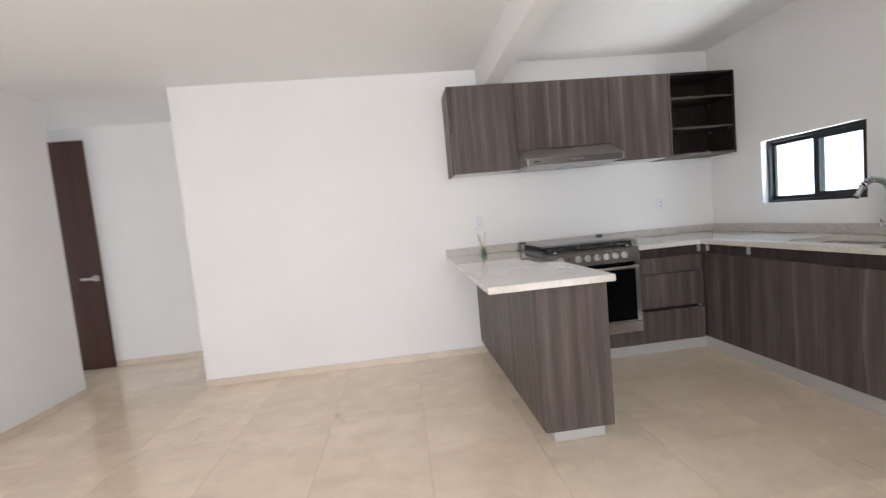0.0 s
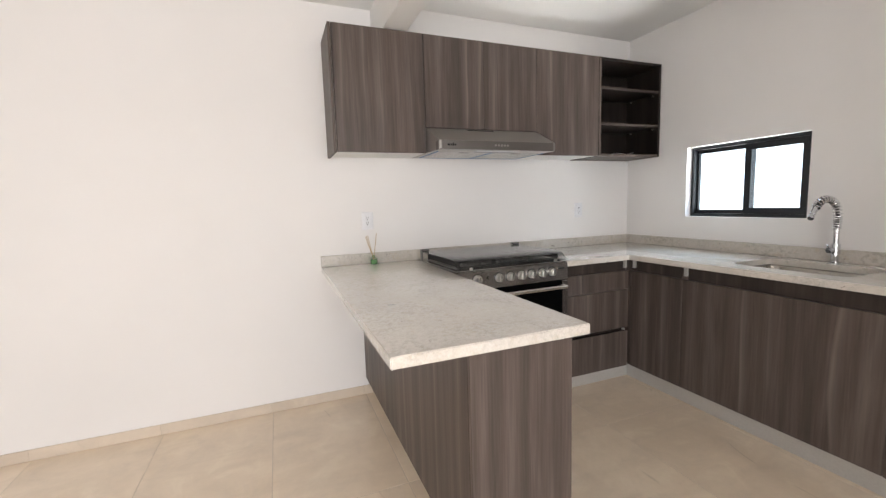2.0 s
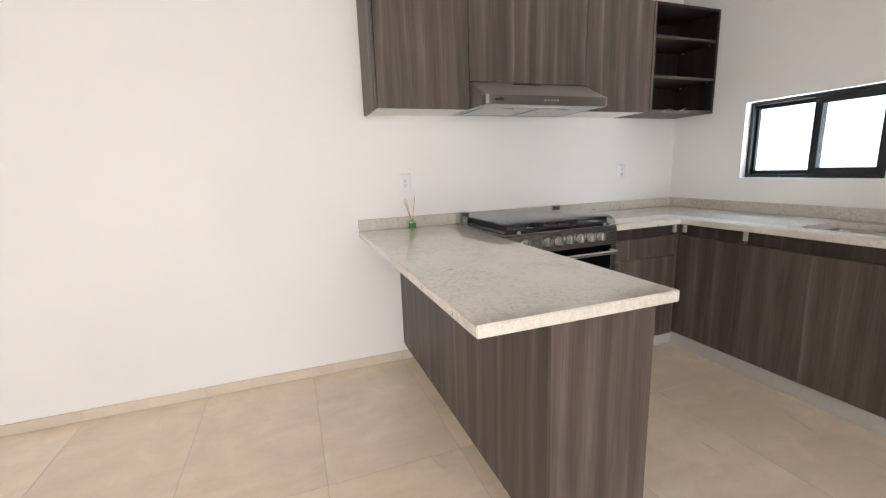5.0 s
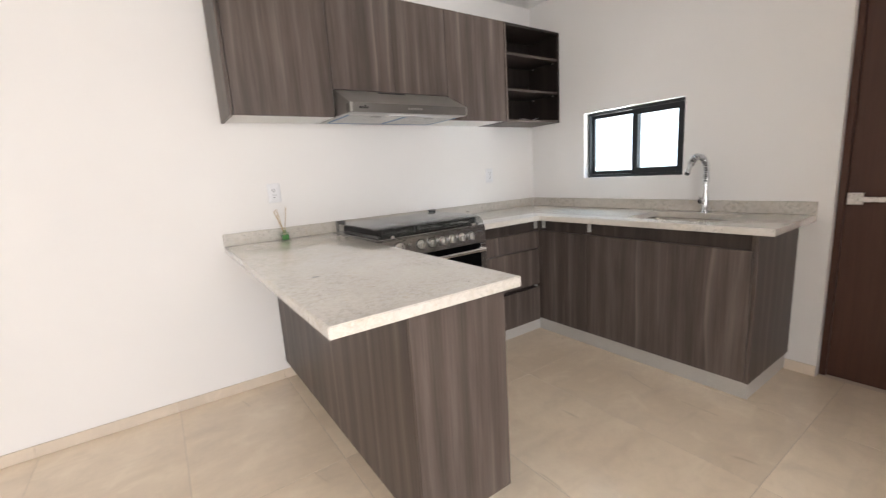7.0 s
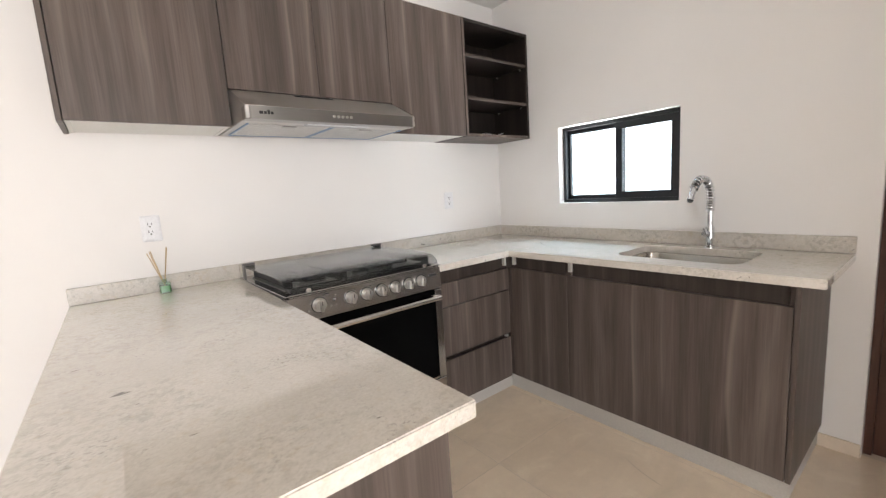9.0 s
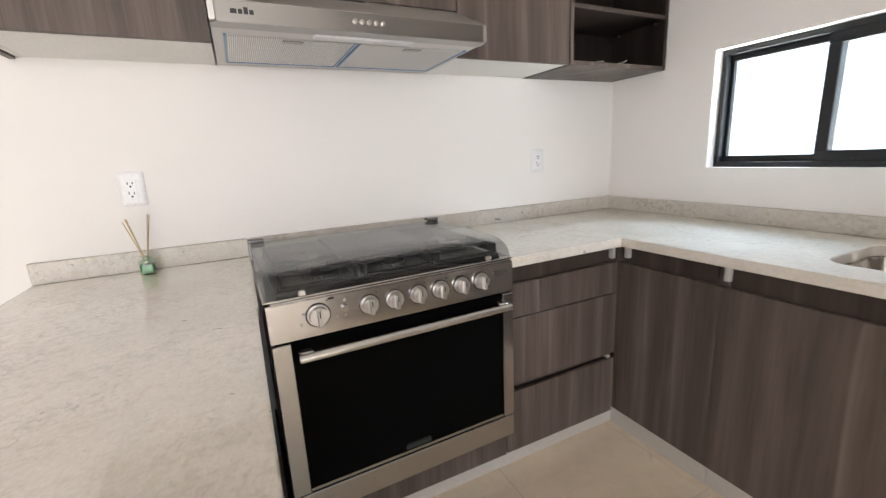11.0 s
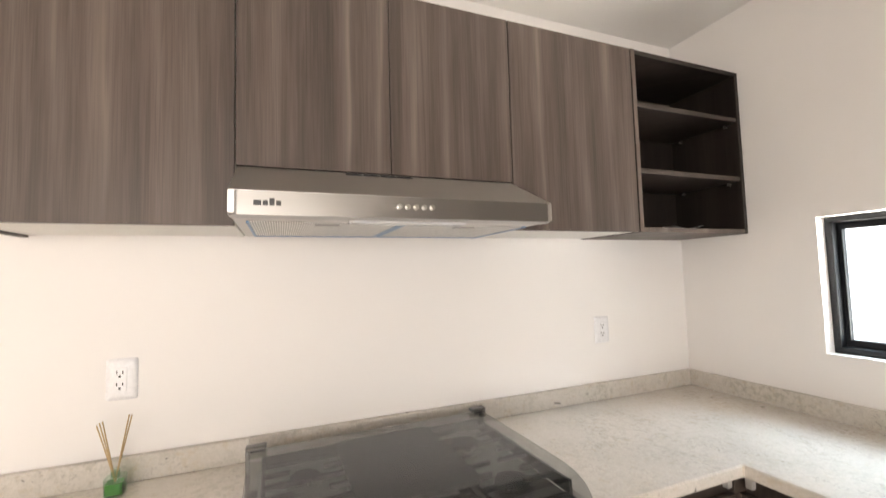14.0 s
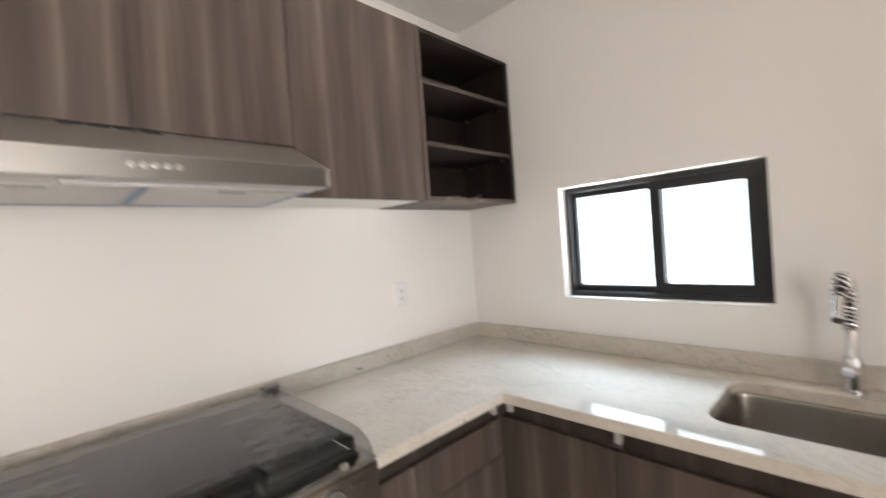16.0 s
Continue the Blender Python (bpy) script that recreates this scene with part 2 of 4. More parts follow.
TRAY = steel("dark_hob_steel", (0.32, 0.315, 0.31), 0.35)
STEEL_RANGE = steel("brushed_range_steel", (0.45, 0.443, 0.435), 0.17)
STEEL_BAR = steel("polished_bar_steel", (0.62, 0.60, 0.57), 0.26, (1, 30, 30))
BADGE = plain("dark_teal_badge", (0.03, 0.042, 0.045), 0.3, 0.5)
KNOB = plain("satin_metal_knob", (0.60, 0.59, 0.57), 0.30, 1.0)
STEEL_SATIN = steel("satin_hood_steel", (0.55, 0.535, 0.515), 0.42)
SINK = steel("sink_stainless_steel", (0.36, 0.335, 0.30), 0.22, (20, 2, 20))
CHROME = plain("polished_chrome", (0.75, 0.76, 0.78), 0.07, 1.0)
SATIN = plain("satin_nickel", (0.72, 0.70, 0.67), 0.28, 1.0)
ALU = plain("satin_grey_aluminium_plinth", (0.60, 0.585, 0.565), 0.34, 0.4)
BLACK = plain("black_enamel", (0.012, 0.012, 0.013), 0.35)
IRON = plain("matt_cast_iron", (0.012, 0.012, 0.013), 0.65)
OVEN_GLASS = plain("black_oven_glass", (0.003, 0.003, 0.003), 0.06)
OVEN_GLASS.node_tree.nodes["Principled BSDF"].inputs["Specular IOR Level"].default_value = 0.03
BLACK_ALU = plain("black_powder_coated_aluminium", (0.008, 0.010, 0.013), 0.4)
WHITE_PLASTIC = plain("white_plastic", (0.80, 0.80, 0.82), 0.3)
MELAMINE = plain("white_melamine", (0.84, 0.83, 0.80), 0.45)
GREY_TAB = plain("grey_plastic_cap", (0.45, 0.44, 0.42), 0.4)
DARK_PRINT = plain("dark_print", (0.015, 0.015, 0.017), 0.4)
BLUE_FILM = plain("blue_protective_film", (0.17, 0.29, 0.47), 0.35)


def ribbed():
    n = Nodes("ribbed_aluminium_filter", (0.62, 0.61, 0.59), 0.4, 0.6)
    w = n.node("TexWave")
    w.bands_direction, w.inputs["Scale"].default_value = "X", 55.0
    n.link(n.coords(), w.inputs["Vector"])
    n.base(n.mix(n.ramp(w.outputs[1], [(0.2, 0.0), (0.8, 1.0)]), (0.42, 0.41, 0.40), (0.66, 0.65, 0.63)))
    n.bump(w.outputs[1], 0.4, 0.002)
    return n.mat


MESH = ribbed()
LENS = plain("pale_lamp_lens", (0.72, 0.73, 0.75), 0.2)
SMOKE = glass("smoked_lid_glass", (0.72, 0.73, 0.73), 0.012, 0.004, 4.4)
PANE = glass("window_glass", (0.95, 0.97, 0.98))
BOTTLE = glass("clear_bottle_glass", (0.82, 0.92, 0.84))
GREEN = plain("green_liquid", (0.06, 0.22, 0.05), 0.15)
REED = plain("pale_reed", (0.50, 0.36, 0.19), 0.7)
PAPER = plain("white_paper", (0.78, 0.78, 0.78), 0.8)
OUTSIDE = glow("bright_overcast_distance", (0.86, 0.94, 1.0), 3.6)
CONCRETE = plain("pale_concrete", (0.42, 0.41, 0.39), 0.9, 0.0, 8)


# ---- building helpers ----
def box(x0, x1, y0, y1, z0, z1, b=0.0015):
    bm = bmesh.new()
    bmesh.ops.create_cube(bm, size=1.0)
    bmesh.ops.scale(bm, vec=(x1 - x0, y1 - y0, z1 - z0), verts=bm.verts)
    bmesh.ops.translate(bm, vec=((x0 + x1) / 2, (y0 + y1) / 2, (z0 + z1) / 2), verts=bm.verts)
    if b:
        bmesh.ops.bevel(bm, geom=bm.edges[:], offset=b, segments=1, affect="EDGES", clamp_overlap=True)
    return bm


def merged(*bms):
    out = bmesh.new()
    for bm in bms:
        me = bpy.data.meshes.new("tmp")
        bm.to_mesh(me)
        out.from_mesh(me)
        bpy.data.meshes.remove(me)
        bm.free()
    return out


def rod(a, b, r, seg=16, r2=None, bev=0.0):
    a, b = Vector(a), Vector(b)
    bm = bmesh.new()
    bmesh.ops.create_cone(bm, cap_ends=True, segments=seg, radius1=r, radius2=r if r2 is None else r2, depth=(b - a).length)
    if bev:
        rim = [e for e in bm.edges if len(e.link_faces) == 2 and any(len(f.verts) > 4 for f in e.link_faces)]
        bmesh.ops.bevel(bm, geom=rim, offset=bev, segments=2, affect="EDGES")
    turn = (b - a).to_track_quat("Z", "Y").to_matrix().to_4x4()
    bmesh.ops.transform(bm, matrix=Matrix.Translation((a + b) / 2) @ turn, verts=bm.verts)
    return bm


def tube(points, r, seg=10, closed_ends=True):
    """A round tube along a line of points."""
    pts = [Vector(p) for p in points]
    bm = bmesh.new()
    rings, up = [], Vector((0.123, 0.456, 0.88)).normalized()
    for i, p in enumerate(pts):
        d = (pts[min(i + 1, len(pts) - 1)] - pts[max(i - 1, 0)]).normalized()
        side = d.cross(up).normalized()
        up = side.cross(d).normalized()
        rings.append([bm.verts.new(p + r * (math.cos(2 * math.pi * k / seg) * side + math.sin(2 * math.pi * k / seg) * up)) for k in range(seg)])
    for a, b in zip(rings, rings[1:]):
        for k in range(seg):
            bm.faces.new((a[k], a[(k + 1) % seg], b[(k + 1) % seg], b[k]))
    if closed_ends:
        bm.faces.new(rings[0][::-1])
        bm.faces.new(rings[-1])
    bmesh.ops.recalc_face_normals(bm, faces=bm.faces)
    return bm


def prism(profile, axis, a, b, bev=0.0):
    """A closed outline pushed along an axis: (y, z) along x, (x, z) along y, (x, y) along z."""
    def at(p, q, v):
        return {"x": (v, p, q), "y": (p, v, q), "z": (p, q, v)}[axis]
    bm = bmesh.new()
    lo, hi = [bm.verts.new(at(*p, a)) for p in profile], [bm.verts.new(at(*p, b)) for p in profile]
    n = len(profile)
    for i in range(n):
        bm.faces.new((lo[i], lo[(i + 1) % n], hi[(i + 1) % n], hi[i]))
    bm.faces.new(lo[::-1])
    bm.faces.new(hi)
    bmesh.ops.recalc_face_normals(bm, faces=bm.faces)
    if bev:
        bmesh.ops.bevel(bm, geom=bm.edges[:], offset=bev, segments=2, affect="EDGES", clamp_overlap=True)
    return bm


def rounded(x0, x1, y0, y1, r, seg=6):
    pts = []
    for cx, cy, a0 in ((x1 - r, y1 - r, 0), (x0 + r, y1 - r, 90), (x0 + r, y0 + r, 180), (x1 - r, y0 + r, 270)):
        for k in range(seg + 1):
            a = radians(a0 + 90 * k / seg)
            pts.append((cx + r * math.cos(a), cy + r * math.sin(a)))
    return pts


def slab(outer, holes, z0, z1, bev=0.003):
    """A flat slab with holes through it."""
    bm = bmesh.new()
    edges = []
    for loop in (outer, *holes):
        vs = [bm.verts.new((x, y, z0)) for x, y in loop]
        edges += [bm.edges.new((vs[i], vs[(i + 1) % len(vs)])) for i in range(len(vs))]
    bmesh.ops.triangle_fill(bm, use_beauty=True, use_dissolve=False, edges=edges)
    ext = bmesh.ops.extrude_face_region(bm, geom=bm.faces[:])
    bmesh.ops.translate(bm, vec=(0, 0, z1 - z0), verts=[v for v in ext["geom"] if isinstance(v, bmesh.types.BMVert)])
    bmesh.ops.recalc_face_normals(bm, faces=bm.faces)
    if bev:
        sharp = [e for e in bm.edges if len(e.link_faces) == 2 and e.calc_face_angle(0) > 0.9]
        bmesh.ops.bevel(bm, geom=sharp, offset=bev, segments=2, affect="EDGES", clamp_overlap=True)
    return bm


def loft(loops):
    """Skin between closed loops of equal length, in order."""
    bm = bmesh.new()
    rings = [[bm.verts.new(p) for p in loop] for loop in loops]
    for a, b in zip(rings, rings[1:]):
        for k in range(len(a)):
            bm.faces.new((a[k], a[(k + 1) % len(a)], b[(k + 1) % len(a)], b[k]))
    return bm


def spin(profile, centre, seg=24):
    """A body of revolution about a vertical axis: (radius, height) from the bottom up."""
    cx, cy, cz = centre
    bm = loft([[(cx + r * math.cos(2 * math.pi * k / seg), cy + r * math.sin(2 * math.pi * k / seg), cz + z) for k in range(seg)] for r, z in profile])
    bmesh.ops.contextual_create(bm, geom=[e for e in bm.edges if e.is_boundary])
    bmesh.ops.holes_fill(bm, edges=[e for e in bm.edges if e.is_boundary], sides=0)
    bmesh.ops.recalc_face_normals(bm, faces=bm.faces)
    return bm


def at_world(ob):
    v = Vector(ob.location)
    while ob.parent:
        ob = ob.parent
        v += Vector(ob.location)
    return v


def link_mesh(name, bm, material, origin, smooth=False):
    bmesh.ops.translate(bm, vec=-Vector(origin), verts=bm.verts)
    me = bpy.data.meshes.new(name)
    bm.to_mesh(me)
    bm.free()
    me.materials.append(material)
    if smooth:
        me.shade_smooth()
        me.set_sharp_from_angle(angle=radians(40))
    return new(name, me)


def centre_of(bm):
    lo = [min(v.co[i] for v in bm.verts) for i in range(3)]
    hi = [max(v.co[i] for v in bm.verts) for i in range(3)]
    return Vector([(a + b) / 2 for a, b in zip(lo, hi)])


def part(name, bm, material, parent, label="", smooth=False):
    """One mesh, drawn in world metres, as a part of a thing or of a part."""
    c = centre_of(bm)
    ob = link_mesh(name, bm, material, c, smooth)
    ob.parent = parent
    ob.location = c - at_world(parent)
    return tagged(ob, label)


def thing(name, base, label, category, group=""):
    ob = new(name)
    ob.location = base
    ob.empty_display_size = 0.05
    return tagged(ob, label, category, group)


def solid(name, bm, material, label, category, group="", kind="", smooth=False):
    """A thing or a piece of the setting that is one mesh."""
    c = centre_of(bm)
    ob = link_mesh(name, bm, material, c, smooth)
    ob.location = c
    return tagged(ob, label, category, group, kind)


# ---- the plan, in metres ----
NORTH, EAST, WEST, SOUTH = 3.72, 3.15, -2.755, -2.60
HALL_N, HALL_S, JAMB = 4.75, 3.90, -1.65
H_LIVING, H_KITCHEN = 2.54, 2.59
WIN_Y0, WIN_Y1, WIN_Z0, WIN_Z1 = 2.39, 3.16, 1.135, 1.64
DOOR_Y0, DOOR_Y1, DOOR_Z = 0.745, 1.622, 2.40
TOP, SLAB_T, FLOOR = 0.90, 0.035, -0.015

# ---- walls, floor, ceiling ----
solid("wall_north", box(JAMB, EAST + 0.15, NORTH, NORTH + 0.15, -0.1, 2.75, 0), WALL, "smooth warm-white painted wall behind the kitchen", "wall", kind="structure")
solid("wall_east", merged(
    box(EAST, EAST + 0.15, WIN_Y1, NORTH, -0.1, 2.75, 0),
    box(EAST, EAST + 0.15, WIN_Y0, WIN_Y1, -0.1, WIN_Z0, 0),
    box(EAST, EAST + 0.15, WIN_Y0, WIN_Y1, WIN_Z1, 2.75, 0),
    box(EAST, EAST + 0.15, DOOR_Y1, WIN_Y0, -0.1, 2.75, 0),
    box(EAST, EAST + 0.15, DOOR_Y0, DOOR_Y1, DOOR_Z, 2.75, 0),
    box(EAST, EAST + 0.15, SOUTH, DOOR_Y0, -0.1, 2.75, 0)), WALL, "white painted wall with a window over the sink", "wall", kind="structure")
solid("wall_west", box(WEST - 0.15, WEST, SOUTH, HALL_S, -0.1, 2.75, 0), WALL, "white painted wall ending at the hallway", "wall", kind="structure")
solid("wall_south", merged(
    box(WEST - 0.15, -1.65, SOUTH - 0.15, SOUTH, -0.1, 2.75, 0),
    box(1.35, EAST + 0.15, SOUTH - 0.15, SOUTH, -0.1, 2.75, 0),
    box(-1.65, 1.35, SOUTH - 0.15, SOUTH, 2.2, 2.75, 0)), WALL, "white painted wall with a wide daylight opening", "wall", kind="structure")
# unseen wall, added to hold the south daylight off the sink end
solid("light_block_south_east", merged(box(1.85, EAST, 0.15, 0.30, -0.1, 2.75, 0), box(1.85, 2.0, SOUTH, 0.15, -0.1, 2.75, 0)), WALL, "unseen white painted wall added to keep daylight off the sink end", "wall", kind="structure")
solid("wall_hall", box(-5.2, -1.2, HALL_N, HALL_N + 0.15, -0.1, 2.75, 0), WALL, "white painted wall at the back of the hallway", "wall", kind="structure")
solid("wall_hall_end", box(-1.35, -1.2, NORTH + 0.15, HALL_N, -0.1, 2.75, 0), WALL, "white painted end wall of the hallway", "wall", kind="structure")
solid("wall_hall_west", merged(box(-5.2, -5.05, HALL_S - 0.15, 3.95, -0.1, 2.75, 0), box(-5.2, -5.05, 3.95, HALL_N, 2.2, 2.75, 0)), WALL, "white painted far end of the hallway", "wall", kind="structure")
solid("wall_hall_south", box(-5.05, WEST - 0.15, HALL_S - 0.15, HALL_S, -0.1, 2.75, 0), WALL, "white painted side wall of the hallway", "wall", kind="structure")
BEAM_X0, BEAM_X1, BEAM_Z = 0.94, 1.085, 2.312
solid("ceiling", merged(
    box(-5.2, BEAM_X0, SOUTH - 0.15, HALL_N + 0.15, H_LIVING, 2.9, 0)), CEIL, "flat white painted ceiling over the living area", "ceiling", kind="structure")
solid("ceiling_kitchen", box(BEAM_X1, EAST + 0.15, SOUTH - 0.15, NORTH + 0.15, H_KITCHEN, 2.9, 0), CEIL, "flat white painted ceiling over the kitchen", "ceiling", kind="structure")
solid("beam", box(BEAM_X0, BEAM_X1, SOUTH, NORTH, BEAM_Z, 2.9, 0.004), CEIL, "white painted beam between living area and kitchen", "beam", kind="structure")
solid("ground", box(-60, 60, -60, 60, -0.2, -0.1, 0), CONCRETE, "pale concrete ground outside", "ground", kind="structure")
solid("backdrop", box(6.0, 6.1, -3.0, 9.0, -0.1, 5.0, 0), OUTSIDE, "bright hazy distance beyond the window", "backdrop", kind="structure")

# ---- window ----
WX0, WX1 = EAST + 0.05, EAST + 0.115
win = thing("window_1", (EAST + 0.08, (WIN_Y0 + WIN_Y1) / 2, WIN_Z0), "black aluminium sliding window with two bright panes", "window")
tagged(win, kind="structure")
FB = 0.022
part("window_frame", merged(
    box(WX0, WX1, WIN_Y0, WIN_Y1, WIN_Z0, WIN_Z0 + FB), box(WX0, WX1, WIN_Y0, WIN_Y1, WIN_Z1 - FB, WIN_Z1),
    box(WX0, WX1, WIN_Y0, WIN_Y0 + FB, WIN_Z0 + FB, WIN_Z1 - FB), box(WX0, WX1, WIN_Y1 - FB, WIN_Y1, WIN_Z0 + FB, WIN_Z1 - FB)), BLACK_ALU, win)


def sash(y0, y1, x, rail, stile0, stile1):
    z0, z1 = WIN_Z0 + FB, WIN_Z1 - FB
    s = part("sash", merged(
        box(x, x + 0.024, y0, y1, z0, z0 + rail), box(x, x + 0.024, y0, y1, z1 - rail, z1),
        box(x, x + 0.024, y0, y0 + stile0, z0 + rail, z1 - rail), box(x, x + 0.024, y1 - stile1, y1, z0 + rail, z1 - rail)), BLACK_ALU, win)
    p = part("pane", box(x + 0.010, x + 0.014, y0 + stile0, y1 - stile1, z0 + rail, z1 - rail, 0), PANE, s)
    p.visible_shadow = False


sash(WIN_Y0 + FB, 2.785, WX0 + 0.006, 0.040, 0.046, 0.042)
sash(2.745, WIN_Y1 - FB, WX0 + 0.034, 0.026, 0.040, 0.014)


# ---- doors ----
def lever(parent, p, out, along, mat):
    """A square rose and a flat lever on a door face at p; out: away from the door, along: the way the lever points."""
    p, out, along = Vector(p), Vector(out), Vector(along)
    up = Vector((0, 0, 1))
    m = Matrix((along, up, out)).transposed().to_4x4()
    m.translation = p
    rose = box(-0.031, 0.031, -0.031, 0.031, 0, 0.009, 0.002)
    bmesh.ops.transform(rose, matrix=m, verts=rose.verts)
    handle = merged(rod((0, 0, 0.008), (0, 0, 0.05), 0.011), box(-0.013, 0.120, -0.0135, 0.0135, 0.042, 0.054, 0.003))
    bmesh.ops.transform(handle, matrix=m, verts=handle.verts)
    h = part("door_handle", handle, mat, parent, "satin nickel lever handle", True)
    part("rose", rose, mat, h)


door = thing("door_1", (EAST + 0.03, (DOOR_Y0 + DOOR_Y1) / 2, FLOOR), "tall closed dark brown wooden door in the kitchen wall", "door")
tagged(door, kind="structure")
part("door_frame", merged(
    box(EAST + 0.05, EAST + 0.13, DOOR_Y1 - 0.03, DOOR_Y1 - 0.001, FLOOR + 0.001, DOOR_Z - 0.001), box(EAST + 0.05, EAST + 0.13, DOOR_Y0 + 0.001, DOOR_Y0 + 0.03, FLOOR + 0.001, DOOR_Z - 0.001),
    box(EAST + 0.05, EAST + 0.13, DOOR_Y0 + 0.03, DOOR_Y1 - 0.03, DOOR_Z - 0.03, DOOR_Z - 0.001)), DOOR, door)
leaf = part("door_leaf", box(EAST + 0.068, EAST + 0.108, DOOR_Y0 + 0.0305, DOOR_Y1 - 0.0305, FLOOR + 0.002, DOOR_Z - 0.0305, 0.002), DOOR, door)
lever(leaf, (EAST + 0.068, 1.556, 0.984), (-1, 0, 0), (0, -1, 0), SATIN)

hall_door = thing("door_2", (-3.48, HALL_N - 0.02, FLOOR), "tall closed dark brown wooden door in the hallway", "door")
tagged(hall_door, kind="structure")
hall_leaf = part("door_leaf", box(-3.92, -3.045, HALL_N - 0.02, HALL_N - 0.001, FLOOR + 0.004, 2.41, 0.002), DOOR, hall_door)
lever(hall_leaf, (-3.105, HALL_N - 0.02, 0.965), (0, -1, 0), (-1, 0, 0), SATIN)


# ---- base cabinets ----
def carcass(parent, x0, x1, y0, y1, z0, z1, mat, t=0.016, open_side="", inner=None):
    """Side, bottom, top and back panels; open_side: the face left open, -x or -y."""
    back = box(x0 + t, x1 - t, y1 - 0.006, y1, z0 + t, z1 - t, 0) if open_side == "-y" else box(x1 - 0.006, x1, y0 + t, y1 - t, z0 + t, z1 - t, 0)
    inner = inner or mat
    if open_side == "-y":
        part("side_panel", box(x0, x0 + t, y0, y1, z0, z1), mat, parent)
        part("side_panel", box(x1 - t, x1, y0, y1, z0, z1), mat, parent)
        part("bottom_panel", box(x0 + t, x1 - t, y0, y1, z0, z0 + t), inner, parent)
    else:
        part("side_panel", box(x0, x1, y0, y0 + t, z0, z1), mat, parent)
        part("side_panel", box(x0, x1, y1 - t, y1, z0, z1), mat, parent)
        part("bottom_panel", box(x0, x1, y0 + t, y1 - t, z0, z0 + t), inner, parent)
    part("back_panel", back, inner, parent)


KICK = 0.088
FACE_Y, FACE_X = 3.12, 2.575
UNDER = TOP - SLAB_T - 0.001
CAB_END = 1.755

# drawers between range and corner
drawers = thing("drawer_cabinet", (2.28, 3.4, FLOOR), "grey-brown wood-look drawer cabinet under the worktop", "cabinet", "base cabinets")
carcass(drawers, 1.992, 2.56, FACE_Y + 0.02, NORTH - 0.02, KICK, UNDER, WOOD, open_side="-y")
for z0, z1 in ((0.652, 0.783), (0.375, 0.648), (KICK + 0.002, 0.349)):
    part("drawer_front", box(1.994, 2.556, FACE_Y, FACE_Y + 0.018, z0, z1), WOOD, drawers)
# channel under the worktop is a darker brown than the fronts
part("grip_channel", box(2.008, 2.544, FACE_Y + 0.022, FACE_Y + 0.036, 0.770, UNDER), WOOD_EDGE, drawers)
# thin lower channel, its shade put into the darker wood colour
part("grip_channel", box(2.008, 2.544, FACE_Y + 0.022, FACE_Y + 0.036, 0.35, 0.374), WOOD_SHADED, drawers)
part("end_cap", box(2.526, 2.545, FACE_Y + 0.004, FACE_Y + 0.028, 0.800, UNDER - 0.002), GREY_TAB, drawers, "grey end cap of the grip channel")
part("end_cap", box(2.516, 2.532, FACE_Y - 0.002, FACE_Y + 0.02, 0.357, 0.369), GREY_TAB, drawers, "grey end cap of the grip channel")
part("plinth", box(1.992, 2.624, FACE_Y + 0.0525, FACE_Y + 0.067, FLOOR + 0.001, KICK - 0.002), ALU, drawers, "pale aluminium plinth")

corner = thing("corner_cabinet", (2.9, 3.2, FLOOR), "grey-brown wood-look corner base cabinet with one door", "cabinet", "base cabinets")
carcass(corner, FACE_X + 0.02, EAST - 0.002, 2.722, NORTH - 0.004, KICK, UNDER, WOOD, open_side="-x")
part("door", box(FACE_X, FACE_X + 0.018, 2.7222, FACE_Y - 0.004, KICK + 0.002, 0.780), WOOD, corner)
part("filler", box(FACE_X, FACE_X + 0.018, FACE_Y - 0.002, FACE_Y + 0.02, KICK + 0.002, 0.780), WOOD, corner)
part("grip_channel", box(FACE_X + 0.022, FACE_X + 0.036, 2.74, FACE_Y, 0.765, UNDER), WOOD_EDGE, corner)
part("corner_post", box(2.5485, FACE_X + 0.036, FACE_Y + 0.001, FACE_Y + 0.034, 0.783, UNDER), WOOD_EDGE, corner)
part("end_cap", box(FACE_X + 0.004, FACE_X + 0.028, FACE_Y - 0.030, FACE_Y - 0.010, 0.800, UNDER - 0.002), GREY_TAB, corner, "grey end cap of the grip channel")
part("plinth", box(FACE_X + 0.035, FACE_X + 0.05, 2.7205, FACE_Y + 0.052, FLOOR + 0.001, KICK - 0.002), ALU, corner, "pale aluminium plinth")

sink_cab = thing("sink_cabinet", (2.9, 2.24, FLOOR), "grey-brown wood-look sink cabinet with a wide door", "cabinet", "base cabinets")
carcass(sink_cab, FACE_X + 0.02, EAST - 0.002, CAB_END + 0.018, 2.720, KICK, UNDER, WOOD, open_side="-x")
part("end_panel", box(FACE_X, EAST - 0.002, CAB_END, CAB_END + 0.017, KICK, UNDER), WOOD, sink_cab)
part("door", box(FACE_X, FACE_X + 0.018, CAB_END + 0.02, 2.720, KICK + 0.002, 0.780), WOOD, sink_cab)
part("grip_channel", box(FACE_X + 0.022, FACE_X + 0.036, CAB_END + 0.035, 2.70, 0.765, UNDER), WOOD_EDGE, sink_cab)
part("end_cap", box(FACE_X + 0.004, FACE_X + 0.028, 2.697, 2.715, 0.800, UNDER - 0.002), GREY_TAB, sink_cab, "grey end cap of the grip channel")
part("plinth", box(FACE_X + 0.035, FACE_X + 0.05, CAB_END + 0.012, 2.720, FLOOR + 0.001, KICK - 0.002), ALU, sink_cab, "pale aluminium plinth")
